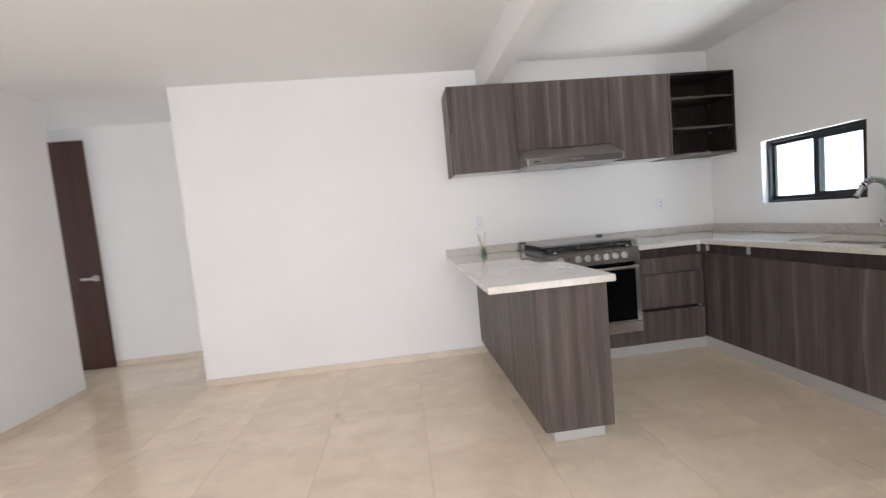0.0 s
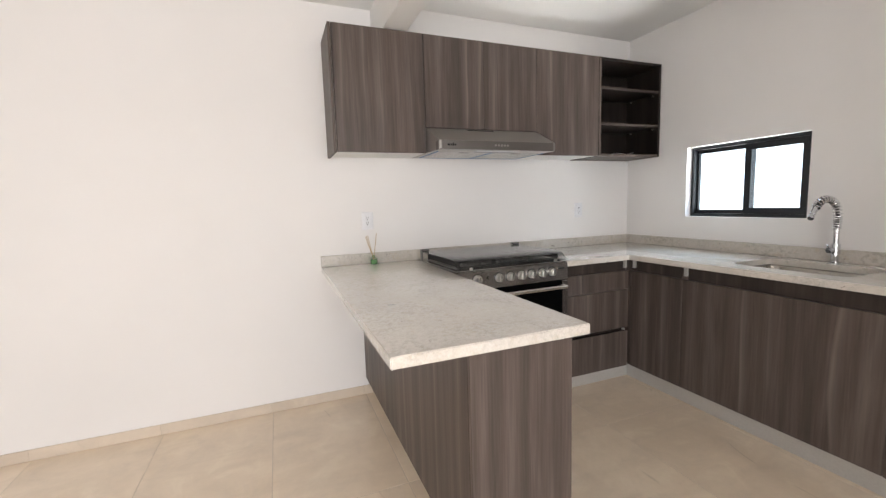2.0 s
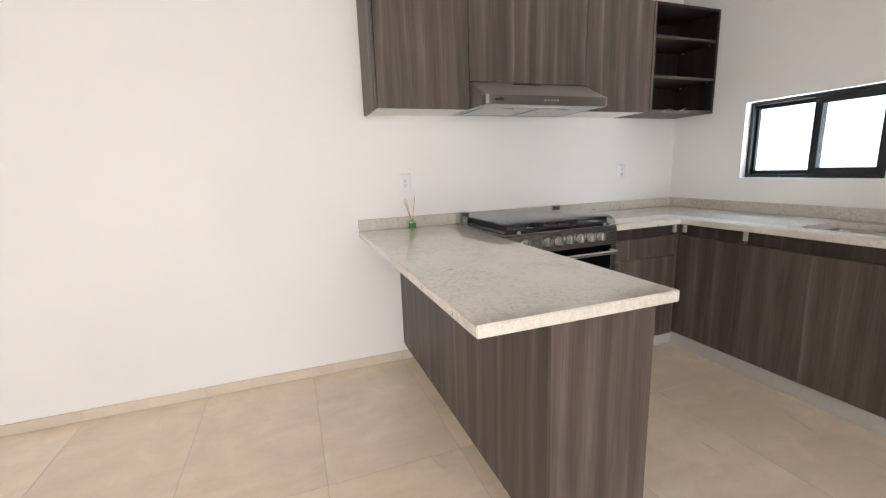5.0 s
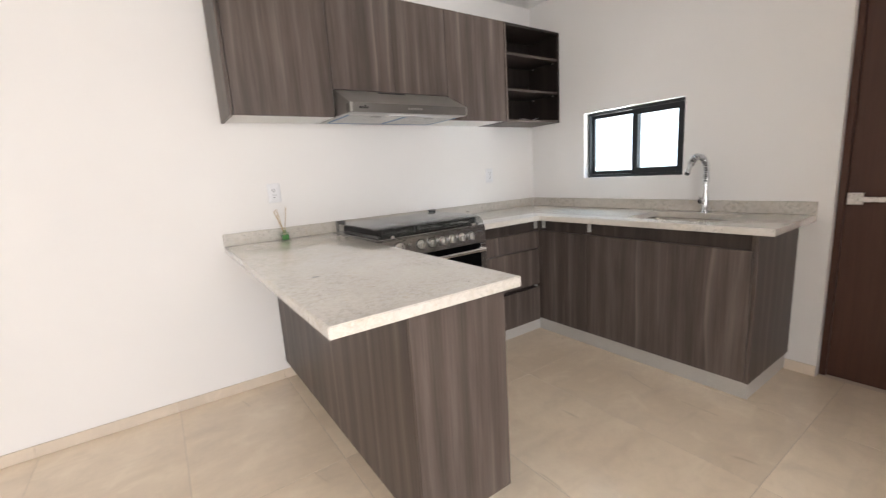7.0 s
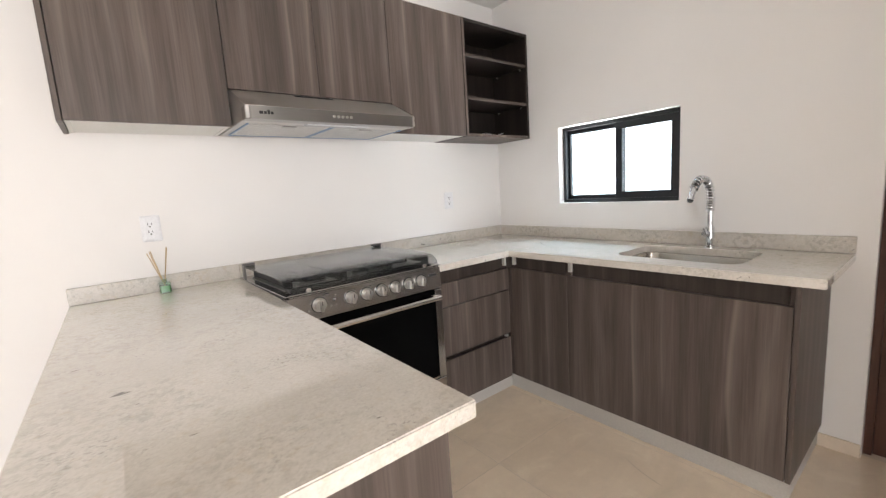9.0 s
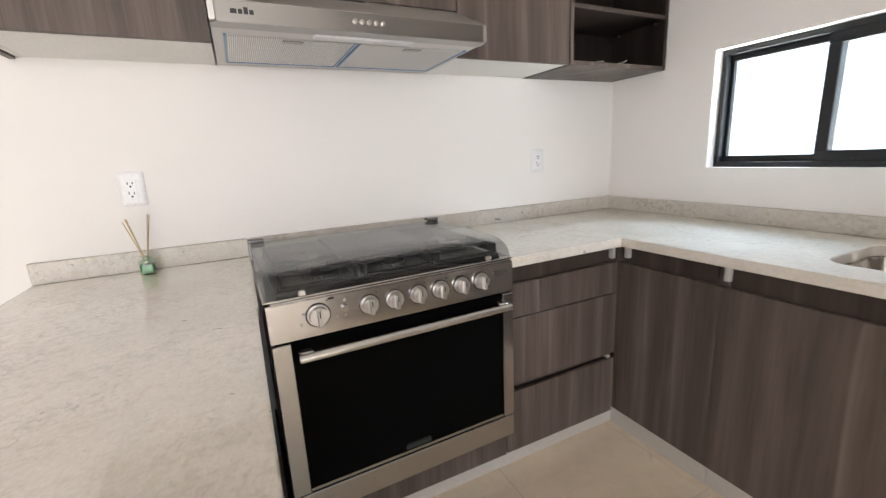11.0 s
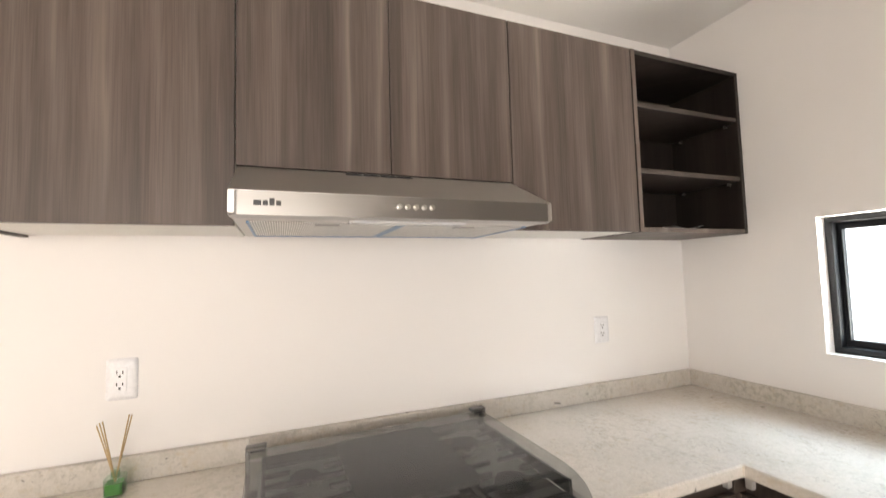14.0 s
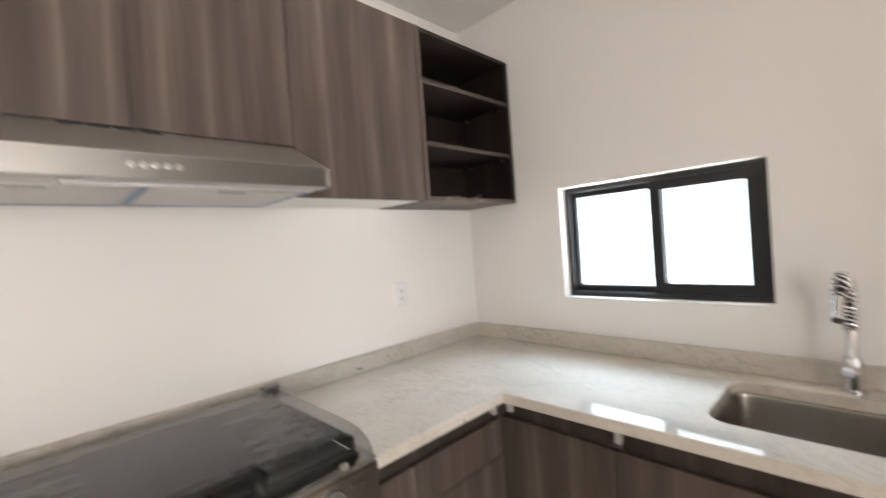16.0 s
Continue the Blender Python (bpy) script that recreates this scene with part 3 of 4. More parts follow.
part("plinth", box(FACE_X + 0.05, EAST - 0.002, CAB_END + 0.012, CAB_END + 0.027, FLOOR + 0.001, KICK - 0.002), ALU, sink_cab, "pale aluminium plinth")

range_base = thing("range_plinth_cabinet", (1.58, 3.4, FLOOR), "low wood-look panel and aluminium plinth under the range", "cabinet", "base cabinets")
part("deck", box(1.19, 1.988, FACE_Y + 0.02, NORTH - 0.02, 0.205, 0.223), WOOD_SHADED, range_base)
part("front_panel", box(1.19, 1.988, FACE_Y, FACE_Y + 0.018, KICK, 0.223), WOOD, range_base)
part("side_panel", box(1.19, 1.206, FACE_Y + 0.02, NORTH - 0.02, KICK, 0.2045), WOOD_SHADED, range_base)
part("side_panel", box(1.972, 1.988, FACE_Y + 0.02, NORTH - 0.02, KICK, 0.2045), WOOD_SHADED, range_base)
part("plinth", box(1.19, 1.9915, FACE_Y + 0.0525, FACE_Y + 0.067, FLOOR + 0.001, KICK - 0.002), ALU, range_base, "pale aluminium plinth")

# peninsula
PX0, PX1, PY0 = 0.79, 1.165, 2.015
pen = thing("peninsula_cabinet", (0.98, 2.87, FLOOR), "grey-brown wood-look peninsula cabinet joined to the wall", "cabinet", "base cabinets")
part("side_panel", box(PX0, PX0 + 0.018, PY0 + 0.018, NORTH - 0.002, KICK + 0.012, UNDER), WOOD, pen)
part("end_panel", box(PX0, PX1, PY0, PY0 + 0.017, KICK + 0.012, UNDER), WOOD, pen)
part("side_panel", box(PX1 - 0.018, PX1, PY0 + 0.018, NORTH - 0.002, KICK, UNDER), WOOD, pen)
part("bottom_panel", box(PX0 + 0.019, PX1 - 0.019, PY0 + 0.018, NORTH - 0.002, KICK, KICK + 0.016), WOOD_SHADED, pen)
part("plinth", merged(box(0.868, 1.155, PY0 + 0.10, PY0 + 0.115, FLOOR + 0.001, KICK - 0.002), box(1.14, 1.155, PY0 + 0.115, NORTH - 0.002, FLOOR + 0.001, KICK - 0.002), box(0.868, 0.883, PY0 + 0.115, NORTH - 0.002, FLOOR + 0.001, KICK - 0.002)), ALU, pen, "pale aluminium plinth")

# ---- worktops ----
SX0, SX1, SY0 = 0.537, 1.187, 1.955
worktop = thing("peninsula_worktop", (0.87, 2.8, TOP - SLAB_T), "polished beige-grey granite worktop on the peninsula", "worktop", "granite worktops")
part("slab", slab([(SX0, SY0), (SX1, SY0), (SX1, 3.035), (1.191, 3.045), (1.191, NORTH - 0.001), (SX0, NORTH - 0.001)], [], TOP - SLAB_T, TOP), GRANITE, worktop)
part("upstand", box(SX0, 1.191, NORTH - 0.021, NORTH - 0.001, TOP + 0.0005, 0.972, 0.002), HONED, worktop)

LX, LY, LEND = 2.515, 3.062, 1.685
SINK_X0, SINK_X1, SINK_Y0, SINK_Y1 = 2.665, 3.03, 1.97, 2.50
worktop2 = thing("kitchen_worktop", (2.8, 2.9, TOP - SLAB_T), "polished beige-grey granite worktop with a sink cut-out", "worktop", "granite worktops")
part("slab", slab([(1.978, LY), (LX - 0.01, LY), (LX + 0.025, LEND), (EAST - 0.001, LEND), (EAST - 0.001, NORTH - 0.001), (1.978, NORTH - 0.001)],
                  [rounded(SINK_X0, SINK_X1, SINK_Y0, SINK_Y1, 0.06)], TOP - SLAB_T, TOP), GRANITE, worktop2)
part("upstand", box(1.978, EAST - 0.021, NORTH - 0.021, NORTH - 0.001, TOP + 0.0005, 0.972, 0.002), HONED, worktop2)
part("upstand", box(EAST - 0.021, EAST - 0.001, LEND, NORTH - 0.001, TOP + 0.0005, 0.972, 0.002), HONED, worktop2)
part("upstand", box(1.192, 1.9775, NORTH - 0.021, NORTH - 0.001, TOP + 0.0005, 0.972, 0.002), HONED, worktop2)


# ---- sink and tap ----
def ring(x0, x1, y0, y1, r, z):
    return [(x, y, z) for x, y in rounded(x0, x1, y0, y1, r)]


sink = thing("sink", ((SINK_X0 + SINK_X1) / 2, (SINK_Y0 + SINK_Y1) / 2, 0.70), "brushed stainless steel sink bowl set into the worktop", "sink")
levels = [(0.025, 0.864, 0.075), (-0.004, 0.8635, 0.06), (-0.006, 0.855, 0.06), (-0.012, 0.735, 0.055), (-0.022, 0.712, 0.05), (-0.045, 0.703, 0.04), (-0.12, 0.700, 0.03)]
bowl = loft([ring(SINK_X0 - g, SINK_X1 + g, SINK_Y0 - g, SINK_Y1 + g, r, z) for g, z, r in levels])
bmesh.ops.holes_fill(bowl, edges=[e for e in bowl.edges if e.is_boundary and max(v.co.z for v in e.verts) < 0.72], sides=0)
bmesh.ops.recalc_face_normals(bowl, faces=bowl.faces)
ob = part("bowl", bowl, SINK, sink, "", True)
thick = ob.modifiers.new("thickness", "SOLIDIFY")
thick.thickness, thick.offset = 0.0015, 0
part("drain", spin([(0.0, 0.0), (0.045, 0.0), (0.045, 0.003), (0.03, 0.004), (0.026, 0.001), (0.0, 0.001)], (2.85, 2.235, 0.7012)), CHROME, sink, "chrome drain", True)

TX, TY = 3.075, 2.212
tap = thing("kitchen_tap", (TX, TY, TOP), "chrome kitchen tap with a coiled spring neck", "tap")
part("base", merged(rod((TX, TY, TOP), (TX, TY, TOP + 0.012), 0.026, 24, None, 0.003), rod((TX, TY, TOP + 0.010), (TX, TY, TOP + 0.05), 0.017, 20), rod((TX, TY, TOP + 0.048), (TX, TY, TOP + 0.11), 0.022, 20, 0.020, 0.004)), CHROME, tap, "", True)
part("lever", merged(rod((TX, TY, TOP + 0.072), (TX - 0.047, TY + 0.010, TOP + 0.074), 0.0155, 18, 0.0150, 0.002), rod((TX - 0.040, TY + 0.009, TOP + 0.084), (TX - 0.052, TY + 0.012, TOP + 0.104), 0.0045, 10, 0.0040)), CHROME, tap, "", True)
part("riser", rod((TX, TY, TOP + 0.105), (TX, TY, TOP + 0.192), 0.0125, 18), CHROME, tap, "", True)
R_ARCH, DIR = 0.094, Vector((-0.993, 0.09, 0)).normalized()
arch = []
for k in range(12):
    arch.append(Vector((TX, TY, TOP + 0.186 + 0.069 * k / 12)))
for k in range(29):
    a = math.pi * k / 28 * 0.84
    arch.append(Vector((TX, TY, TOP + 0.255)) + DIR * (R_ARCH - R_ARCH * math.cos(a)) + Vector((0, 0, R_ARCH * math.sin(a))))
tip_way = (arch[-1] - arch[-2]).normalized()
part("hose", tube(arch, 0.009, 10), BLACK, tap, "", True)
coil = []
turns, n = 19, 19 * 16
for k in range(n):
    f = k / (n - 1) * (len(arch) - 1)
    i = min(int(f), len(arch) - 2)
    p = arch[i].lerp(arch[i + 1], f - i)
    d = (arch[i + 1] - arch[i]).normalized()
    side = Vector((DIR.y, -DIR.x, 0))
    up = side.cross(d)
    a = 2 * math.pi * turns * k / n
    coil.append(p + 0.0165 * (math.cos(a) * side + math.sin(a) * up))
part("spring", tube(coil, 0.0042, 8), CHROME, tap, "", True)
tip = arch[-1]
part("spray_head", merged(rod(tip - tip_way * 0.01, tip + tip_way * 0.034, 0.0135, 18, 0.0120, 0.002), rod(tip + tip_way * 0.032, tip + tip_way * 0.056, 0.0125, 18, 0.0155, 0.002)), CHROME, tap, "", True)
part("nozzle", rod(tip + tip_way * 0.055, tip + tip_way * 0.063, 0.0140, 18, 0.0120, 0.001), BLACK, tap, "black spray nozzle", True)

# ---- wall cabinets ----
CZ0, CZ1, CY0 = 1.602, 2.305, 3.392
CUP = "wall cabinets"


def wall_cabinet(x0, x1, z0, doors, label, under):
    cab = thing("wall_cabinet", ((x0 + x1) / 2, NORTH, z0), label, "cabinet", CUP)
    t = 0.016
    part("side_panel", box(x0, x0 + t, CY0 + 0.019, NORTH - 0.001, z0 + 0.002, CZ1), MELAMINE, cab)
    part("side_panel", box(x1 - t, x1, CY0 + 0.019, NORTH - 0.001, z0 + 0.002, CZ1), MELAMINE, cab)
    part("top_panel", box(x0 + t, x1 - t, CY0 + 0.019, NORTH - 0.001, CZ1 - t, CZ1), MELAMINE, cab)
    part("bottom_panel", box(x0 + t, x1 - t, CY0 + 0.019, NORTH - 0.001, z0 + 0.004, z0 + 0.004 + t), under, cab, "white melamine underside")
    part("back_panel", box(x0 + t, x1 - t, NORTH - 0.006, NORTH - 0.002, z0 + 0.02, CZ1 - t, 0), MELAMINE, cab)
    w = (x1 - x0) / doors
    for k in range(doors):
        part("door", box(x0 + k * w + 0.0008, x0 + (k + 1) * w - 0.0008, CY0, CY0 + 0.018, z0, CZ1, 0.0008), WOOD, cab)
    return cab


left = wall_cabinet(0.6395, 1.176, CZ0, 1, "grey-brown wood-look wall cabinet beside the cooker hood", MELAMINE)
part("end_panel", box(0.620, 0.637, CY0, NORTH - 0.001, CZ0 - 0.004, CZ1 + 0.001), WOOD, left)
wall_cabinet(1.178, 1.987, 1.757, 2, "grey-brown wood-look two-door wall cabinet above the hood", MELAMINE)
wall_cabinet(1.989, 2.524, CZ0, 1, "grey-brown wood-look wall cabinet beside the open shelves", MELAMINE)

SHX0, SHX1 = 2.526, 3.136
shelf = thing("open_shelf_unit", ((SHX0 + SHX1) / 2, NORTH, CZ0), "wood-look open shelf unit with two shelves, inner shade in its colour", "shelf unit", CUP)
t = 0.018
# inside of the unit is coloured as shaded wood
part("side_panel", box(SHX0, SHX0 + t, CY0, NORTH - 0.001, CZ0, CZ1), WOOD_SHADED, shelf)
part("side_panel", box(SHX1 - t, SHX1, CY0, NORTH - 0.001, CZ0, CZ1), WOOD_SHADED, shelf)
part("edge_band", box(SHX0, SHX0 + t, CY0 - 0.0032, CY0 - 0.0004, CZ0, CZ1, 0.0005), WOOD, shelf, "lighter wood-look front edge")
part("top_panel", box(SHX0 + t, SHX1 - t, CY0, NORTH - 0.001, CZ1 - t, CZ1), WOOD_SHADED, shelf)
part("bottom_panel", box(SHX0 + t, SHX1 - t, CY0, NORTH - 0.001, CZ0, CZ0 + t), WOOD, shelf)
part("back_panel", box(SHX0 + t, SHX1 - t, NORTH - 0.008, NORTH - 0.002, CZ0 + t, CZ1 - t, 0), WOOD_SHADED, shelf)
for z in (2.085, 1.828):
    board = part("shelf", box(SHX0 + t, SHX1 - t, CY0 + 0.008, NORTH - 0.009, z, z + 0.018), WOOD_SHADED, shelf)
    part("edge_band", box(SHX0 + t, SHX1 - t, CY0 + 0.005, CY0 + 0.0078, z, z + 0.018, 0.0005), WOOD_EDGE, board, "lighter wood-look front edge")
    for x, s in ((SHX0 + t, 1), (SHX1 - t, -1)):
        for y in (CY0 + 0.05, NORTH - 0.06):
            part("shelf_pin", rod((x, y, z - 0.007), (x + s * 0.012, y, z - 0.007), 0.006, 10), SATIN, shelf)
solid("wall_gap_filler", box(SHX1 + 0.001, EAST - 0.001, CY0 + 0.03, NORTH - 0.001, CZ0 + 0.01, CZ1 - 0.01, 0), WALL, "white filler beside the open shelves", "trim", kind="structure")


def sheet(x, y, z, w, d, turn, wave):
    n = 8
    bm = bmesh.new()
    grid = [[None] * (n + 1) for _ in range(n + 1)]
    for side in (0.0, 0.0012):
        for i in range(n + 1):
            for j in range(n + 1):
                u, v = (i / n - 0.5) * w, (j / n - 0.5) * d
                lift = wave * (noise.noise((u * 14 + x, v * 11, 3.3)) + 0.6) * (0.3 + abs(u) / w)
                c, s = math.cos(turn), math.sin(turn)
                grid[i][j] = bm.verts.new((x + c * u - s * v, y + s * u + c * v, z + max(0.0, lift) + side))
        for i in range(n):
            for j in range(n):
                bm.faces.new((grid[i][j], grid[i + 1][j], grid[i + 1][j + 1], grid[i][j + 1]))
    return bm


solid("paper_sheet", sheet(2.74, 3.52, CZ0 + 0.0185, 0.16, 0.20, 0.5, 0.012), PAPER, "crumpled white paper sheet lying in the open shelf", "paper", "papers", smooth=True)
solid("paper_sheet", sheet(2.84, 3.50, CZ0 + 0.0195, 0.14, 0.18, -0.4, 0.016), PAPER, "curled white paper leaflet lying in the open shelf", "paper", "papers", smooth=True)

# ---- cooker hood ----
HX0, HX1, HYF, HYB = 1.181, 1.982, 3.18, 3.64
hood = thing("cooker_hood", ((HX0 + HX1) / 2, NORTH, 1.58), "brushed stainless steel cooker hood under the wall cabinets", "cooker hood")
part("canopy", prism([(HYF + 0.004, 1.652), (CY0 + 0.002, 1.7545), (NORTH - 0.001, 1.7545), (NORTH - 0.001, 1.606), (HYB, 1.602), (HYF + 0.045, 1.602), (HYF + 0.004, 1.604)], "x", HX0 + 0.001, HX1 - 0.001, 0.002), STEEL_SATIN, hood)
c = 0.018
front = prism([(HX0 + c, HYF), (HX1 - c, HYF), (HX1, HYF + c), (HX1, HYF + 0.06), (HX0, HYF + 0.06), (HX0, HYF + c)], "z", 1.600, 1.651, 0.0015)
part("front_panel", front, STEEL, hood)
def mark_bar(x0, x1, z0, z1):
    return box(x0, x1, HYF - 0.0008, HYF + 0.002, z0, z1, 0)


part("wordmark", merged(mark_bar(1.231, 1.246, 1.620, 1.631), mark_bar(1.249, 1.259, 1.620, 1.631), mark_bar(1.262, 1.272, 1.620, 1.636), mark_bar(1.275, 1.285, 1.620, 1.631)), DARK_PRINT, hood, "small dark wordmark")
for k in range(5):
    x = 1.545 + 0.0205 * k
    part("button", merged(rod((x, HYF + 0.002, 1.627), (x, HYF - 0.006, 1.627), 0.0065, 14, None, 0.001), rod((x, HYF - 0.005, 1.627), (x, HYF - 0.009, 1.627), 0.004, 12)), KNOB, hood, "", True)
for row, x0 in ((0, 1.45), (1, 1.45)):
    y = CY0 - 0.012 - row * 0.011
    z = 1.652 + (y - HYF - 0.004) * 0.1025 / (CY0 + 0.002 - HYF - 0.004)
    for k in range(4):
        part("vent_slot", box(x0 + k * 0.048, x0 + k * 0.048 + 0.044, y - 0.003, y + 0.003, z - 0.002, z + 0.0015, 0), DARK_PRINT, hood)
for x0, x1 in ((1.215, 1.572), (1.592, 1.955)):
    f = part("filter", box(x0, x1, 3.30, 3.622, 1.5985, 1.6035, 0.001), MESH, hood, "aluminium grease filter with blue film edge")
    part("film_edge", merged(box(x0 - 0.006, x1 + 0.006, 3.622, 3.629, 1.5965, 1.6015, 0), box(x0 - 0.006, x0, 3.29, 3.622, 1.5965, 1.6015, 0), box(x1, x1 + 0.008, 3.29, 3.622, 1.5965, 1.6015, 0)), BLUE_FILM, f, "blue protective film edge")
    part("filter_latch", box((x0 + x1) / 2 - 0.03, (x0 + x1) / 2 + 0.03, 3.31, 3.335, 1.5955, 1.5995, 0.001), STEEL, f)
part("lamp_lens", box(1.44, 1.745, 3.232, 3.276, 1.5945, 1.6070, 0.004), LENS, hood, "pale plastic lamp lens")

# ---- range ----
RX0, RX1, RYF, RYB, RZ0 = 1.197, 1.974, 3.06, 3.69, 0.2235
LYB = 3.632
rng = thing("gas_range", ((RX0 + RX1) / 2, (RYF + RYB) / 2, RZ0), "stainless steel gas range with black glass oven door", "range")
part("body", box(RX0 + 0.014, RX1 - 0.012, RYF + 0.03, RYB, RZ0, 0.893, 0.002), BLACK, rng, "black enamelled body")
part("cooktop", merged(box(RX0 - 0.005, RX1, RYF - 0.012, RYB, 0.9005, 0.9065, 0.002), box(RX0 + 0.010, RX1 - 0.008, RYF - 0.012, RYB, 0.8935, 0.8995, 0.002)), STEEL_RANGE, rng)
part("spill_tray", box(RX0 + 0.03, RX1 - 0.03, RYF + 0.04, LYB - 0.02, 0.9065, 0.909, 0.001), TRAY, rng, "dark steel hob tray")
part("control_panel", prism([(RYF + 0.03, 0.893), (RYF - 0.010, 0.893), (RYF - 0.013, 0.788), (RYF + 0.03, 0.788)], "x", RX0, RX1, 0.002), STEEL_RANGE, rng)


def knob(x, r, z=0.846):
    y = RYF - 0.012
    k = part("knob", merged(rod((x, y + 0.004, z), (x, y - 0.006, z), r * 1.12, 28, None, 0.001), rod((x, y - 0.005, z), (x, y - 0.022, z), r * 0.98, 28, r * 0.9, 0.002),
                            box(x - 0.0065, x + 0.0065, y - 0.034, y - 0.02, z - r * 0.95, z + r * 0.8, 0.002)), KNOB, rng, "", True)
    # black disc behind the knob gives it a dark outline
    part("outline_disc", rod((x, y + 0.005, z), (x, y - 0.002, z), r * 1.24, 28), BLACK, k, "black ring")
    part("pointer", box(x - 0.0014, x + 0.0014, y - 0.0352, y - 0.0335, z + 0.001, z + r * 0.72, 0), DARK_PRINT, k)
    part("mark", box(x + r * 0.9, x + r * 0.9 + 0.004, y + 0.0005, y + 0.003, z + r * 1.25, z + r * 1.25 + 0.003, 0), DARK_PRINT, rng)


knob(1.325, 0.027)
for x in (1.468, 1.545, 1.621, 1.696, 1.772, 1.846):
    knob(x, 0.0240)
part("ignition_button", rod((1.398, RYF - 0.012, 0.852), (1.398, RYF - 0.022, 0.852), 0.009, 16, None, 0.002), STEEL_RANGE, rng, "", True)
for x, z, w, h in ((1.355, 0.884, 0.016, 0.003), (1.284, 0.856, 0.008, 0.0025), (1.372, 0.828, 0.006, 0.005), (1.276, 0.826, 0.005, 0.005), (1.396, 0.872, 0.005, 0.003), (1.397, 0.828, 0.003, 0.005)):
    part("mark", box(x, x + w, RYF - 0.0148, RYF - 0.009, z, z + h, 0), GREY_TAB if w < 0.01 else DARK_PRINT, rng)
part("panel_badge", box(1.895, 1.945, RYF - 0.0155, RYF - 0.01, 0.858, 0.866, 0), STEEL_DARK, rng)
DZ0, DZ1 = 0.312, 0.780
oven = part("oven_door", box(RX0 + 0.052, RX1 - 0.045, RYF + 0.0245, RYF + 0.028, DZ0 + 0.011, DZ1 - 0.002, 0.0005), STEEL_RANGE, rng)
for x0, x1 in ((RX0, RX0 + 0.05), (RX1 - 0.043, RX1)):
    part("door_stile", box(x0, x1, RYF - 0.012, RYF + 0.028, DZ0, DZ1, 0.002), STEEL_RANGE, oven, "brushed steel door edge")
part("door_rail", box(RX0 + 0.0505, RX1 - 0.0435, RYF - 0.006, RYF + 0.028, DZ0, DZ0 + 0.0105, 0.001), STEEL_RANGE, oven)
part("oven_window", box(RX0 + 0.051, RX1 - 0.044, RYF - 0.009, RYF + 0.024, DZ0 + 0.011, DZ1, 0.001), OVEN_GLASS, oven, "glossy black oven glass")
part("door_badge", merged(box(1.548, 1.636, RYF - 0.0102, RYF - 0.008, 0.330, 0.346, 0), box(1.552, 1.632, RYF - 0.0102, RYF - 0.008, 0.349, 0.3505, 0)), BADGE, oven, "small dark steel badge")
part("handle", merged(rod((1.259, RYF - 0.052, 0.749), (1.936, RYF - 0.052, 0.749), 0.0125, 20, None, 0.003),
     box(1.261, 1.299, RYF - 0.05, RYF - 0.008, 0.740, 0.764, 0.004), box(1.896, 1.934, RYF - 0.05, RYF - 0.008, 0.740, 0.764, 0.004)), STEEL_BAR, oven, "round steel bar handle", True)
part("kick_panel", box(RX0, RX1, RYF - 0.010, RYF + 0.028, RZ0 + 0.002, 0.307, 0.002), STEEL_RANGE, rng)
part("side_panel", box(RX0 + 0.010, RX0 + 0.0135, RYF + 0.03, RYB - 0.01, RZ0 + 0.01, 0.885, 0.001), BLACK, rng)


def burner(x, y, r):
    b = part("burner", merged(rod((x, y, 0.909), (x, y, 0.917), r * 1.30, 28, r * 1.12), rod((x, y, 0.917), (x, y, 0.928), r * 0.98, 28, None, 0.001)), STEEL_DARK, rng, "grey burner base", True)
    teeth = []
    for k in range(20):
        a = k * math.tau / 20
        teeth.append(rod((x + math.cos(a) * r * 1.0, y + math.sin(a) * r * 1.0, 0.9175), (x + math.cos(a) * r * 1.0, y + math.sin(a) * r * 1.0, 0.9275), r * 0.07, 6))
    part("flame_ring", merged(*teeth), STEEL_BAR, b, "silver slotted flame ring")
    part("burner_cap", rod((x, y, 0.9285), (x, y, 0.9335), r * 1.10, 28, r * 1.02, 0.002), IRON, b, "black burner cap", True)


for x, y, r in ((1.368, 3.195, 0.052), (1.345, 3.47, 0.036), (1.590, 3.168, 0.036), (1.835, 3.205, 0.042), (1.825, 3.47, 0.045), (1.585, 3.47, 0.036)):
    burner(x, y, r)


def grate(x0, x1):
    y0, y1, z0, z1, w = RYF + 0.045, LYB - 0.03, 0.936, 0.948, 0.010
    bars = [box(x0 + w, x1 - w, y0, y0 + w, 0.912, 0.921), box(x0, x1, y1 - w, y1, 0.916, z1), box(x0, x0 + w, y0, y1 - w, 0.916, z1), box(x1 - w, x1, y0, y1 - w, 0.916, z1)]
    for k in range(1, 8):
        y = y0 + (y1 - y0) * k / 8
        bars.append(box(x0 + w, x0 + w + 0.06 + 0.03 * (k % 2), y - w / 2, y + w / 2, z0, z1))
        bars.append(box(x1 - w - 0.06 - 0.03 * (k % 2), x1 - w, y - w / 2, y + w / 2, z0, z1))
    for x in (x0, x1 - w):
        for y in (y0, y1 - w):
            bars.append(box(x, x + w, y, y + w, 0.9093, 0.916))
    part("grate", merged(*bars), IRON, rng, "black cast-iron pan grate")


grate(RX0 + 0.04, RX0 + 0.268)
grate(RX0 + 0.281, RX0 + 0.509)
grate(RX0 + 0.522, RX0 + 0.750)
# added black strip in place of the deep shadow under the lid's front
part("front_shadow_strip", box(RX0 + 0.03, RX1 - 0.03, RYF + 0.022, RYF + 0.0395, 0.9067, 0.916, 0.002), BLACK, rng, "black strip added for the deep shadow along the hob front")
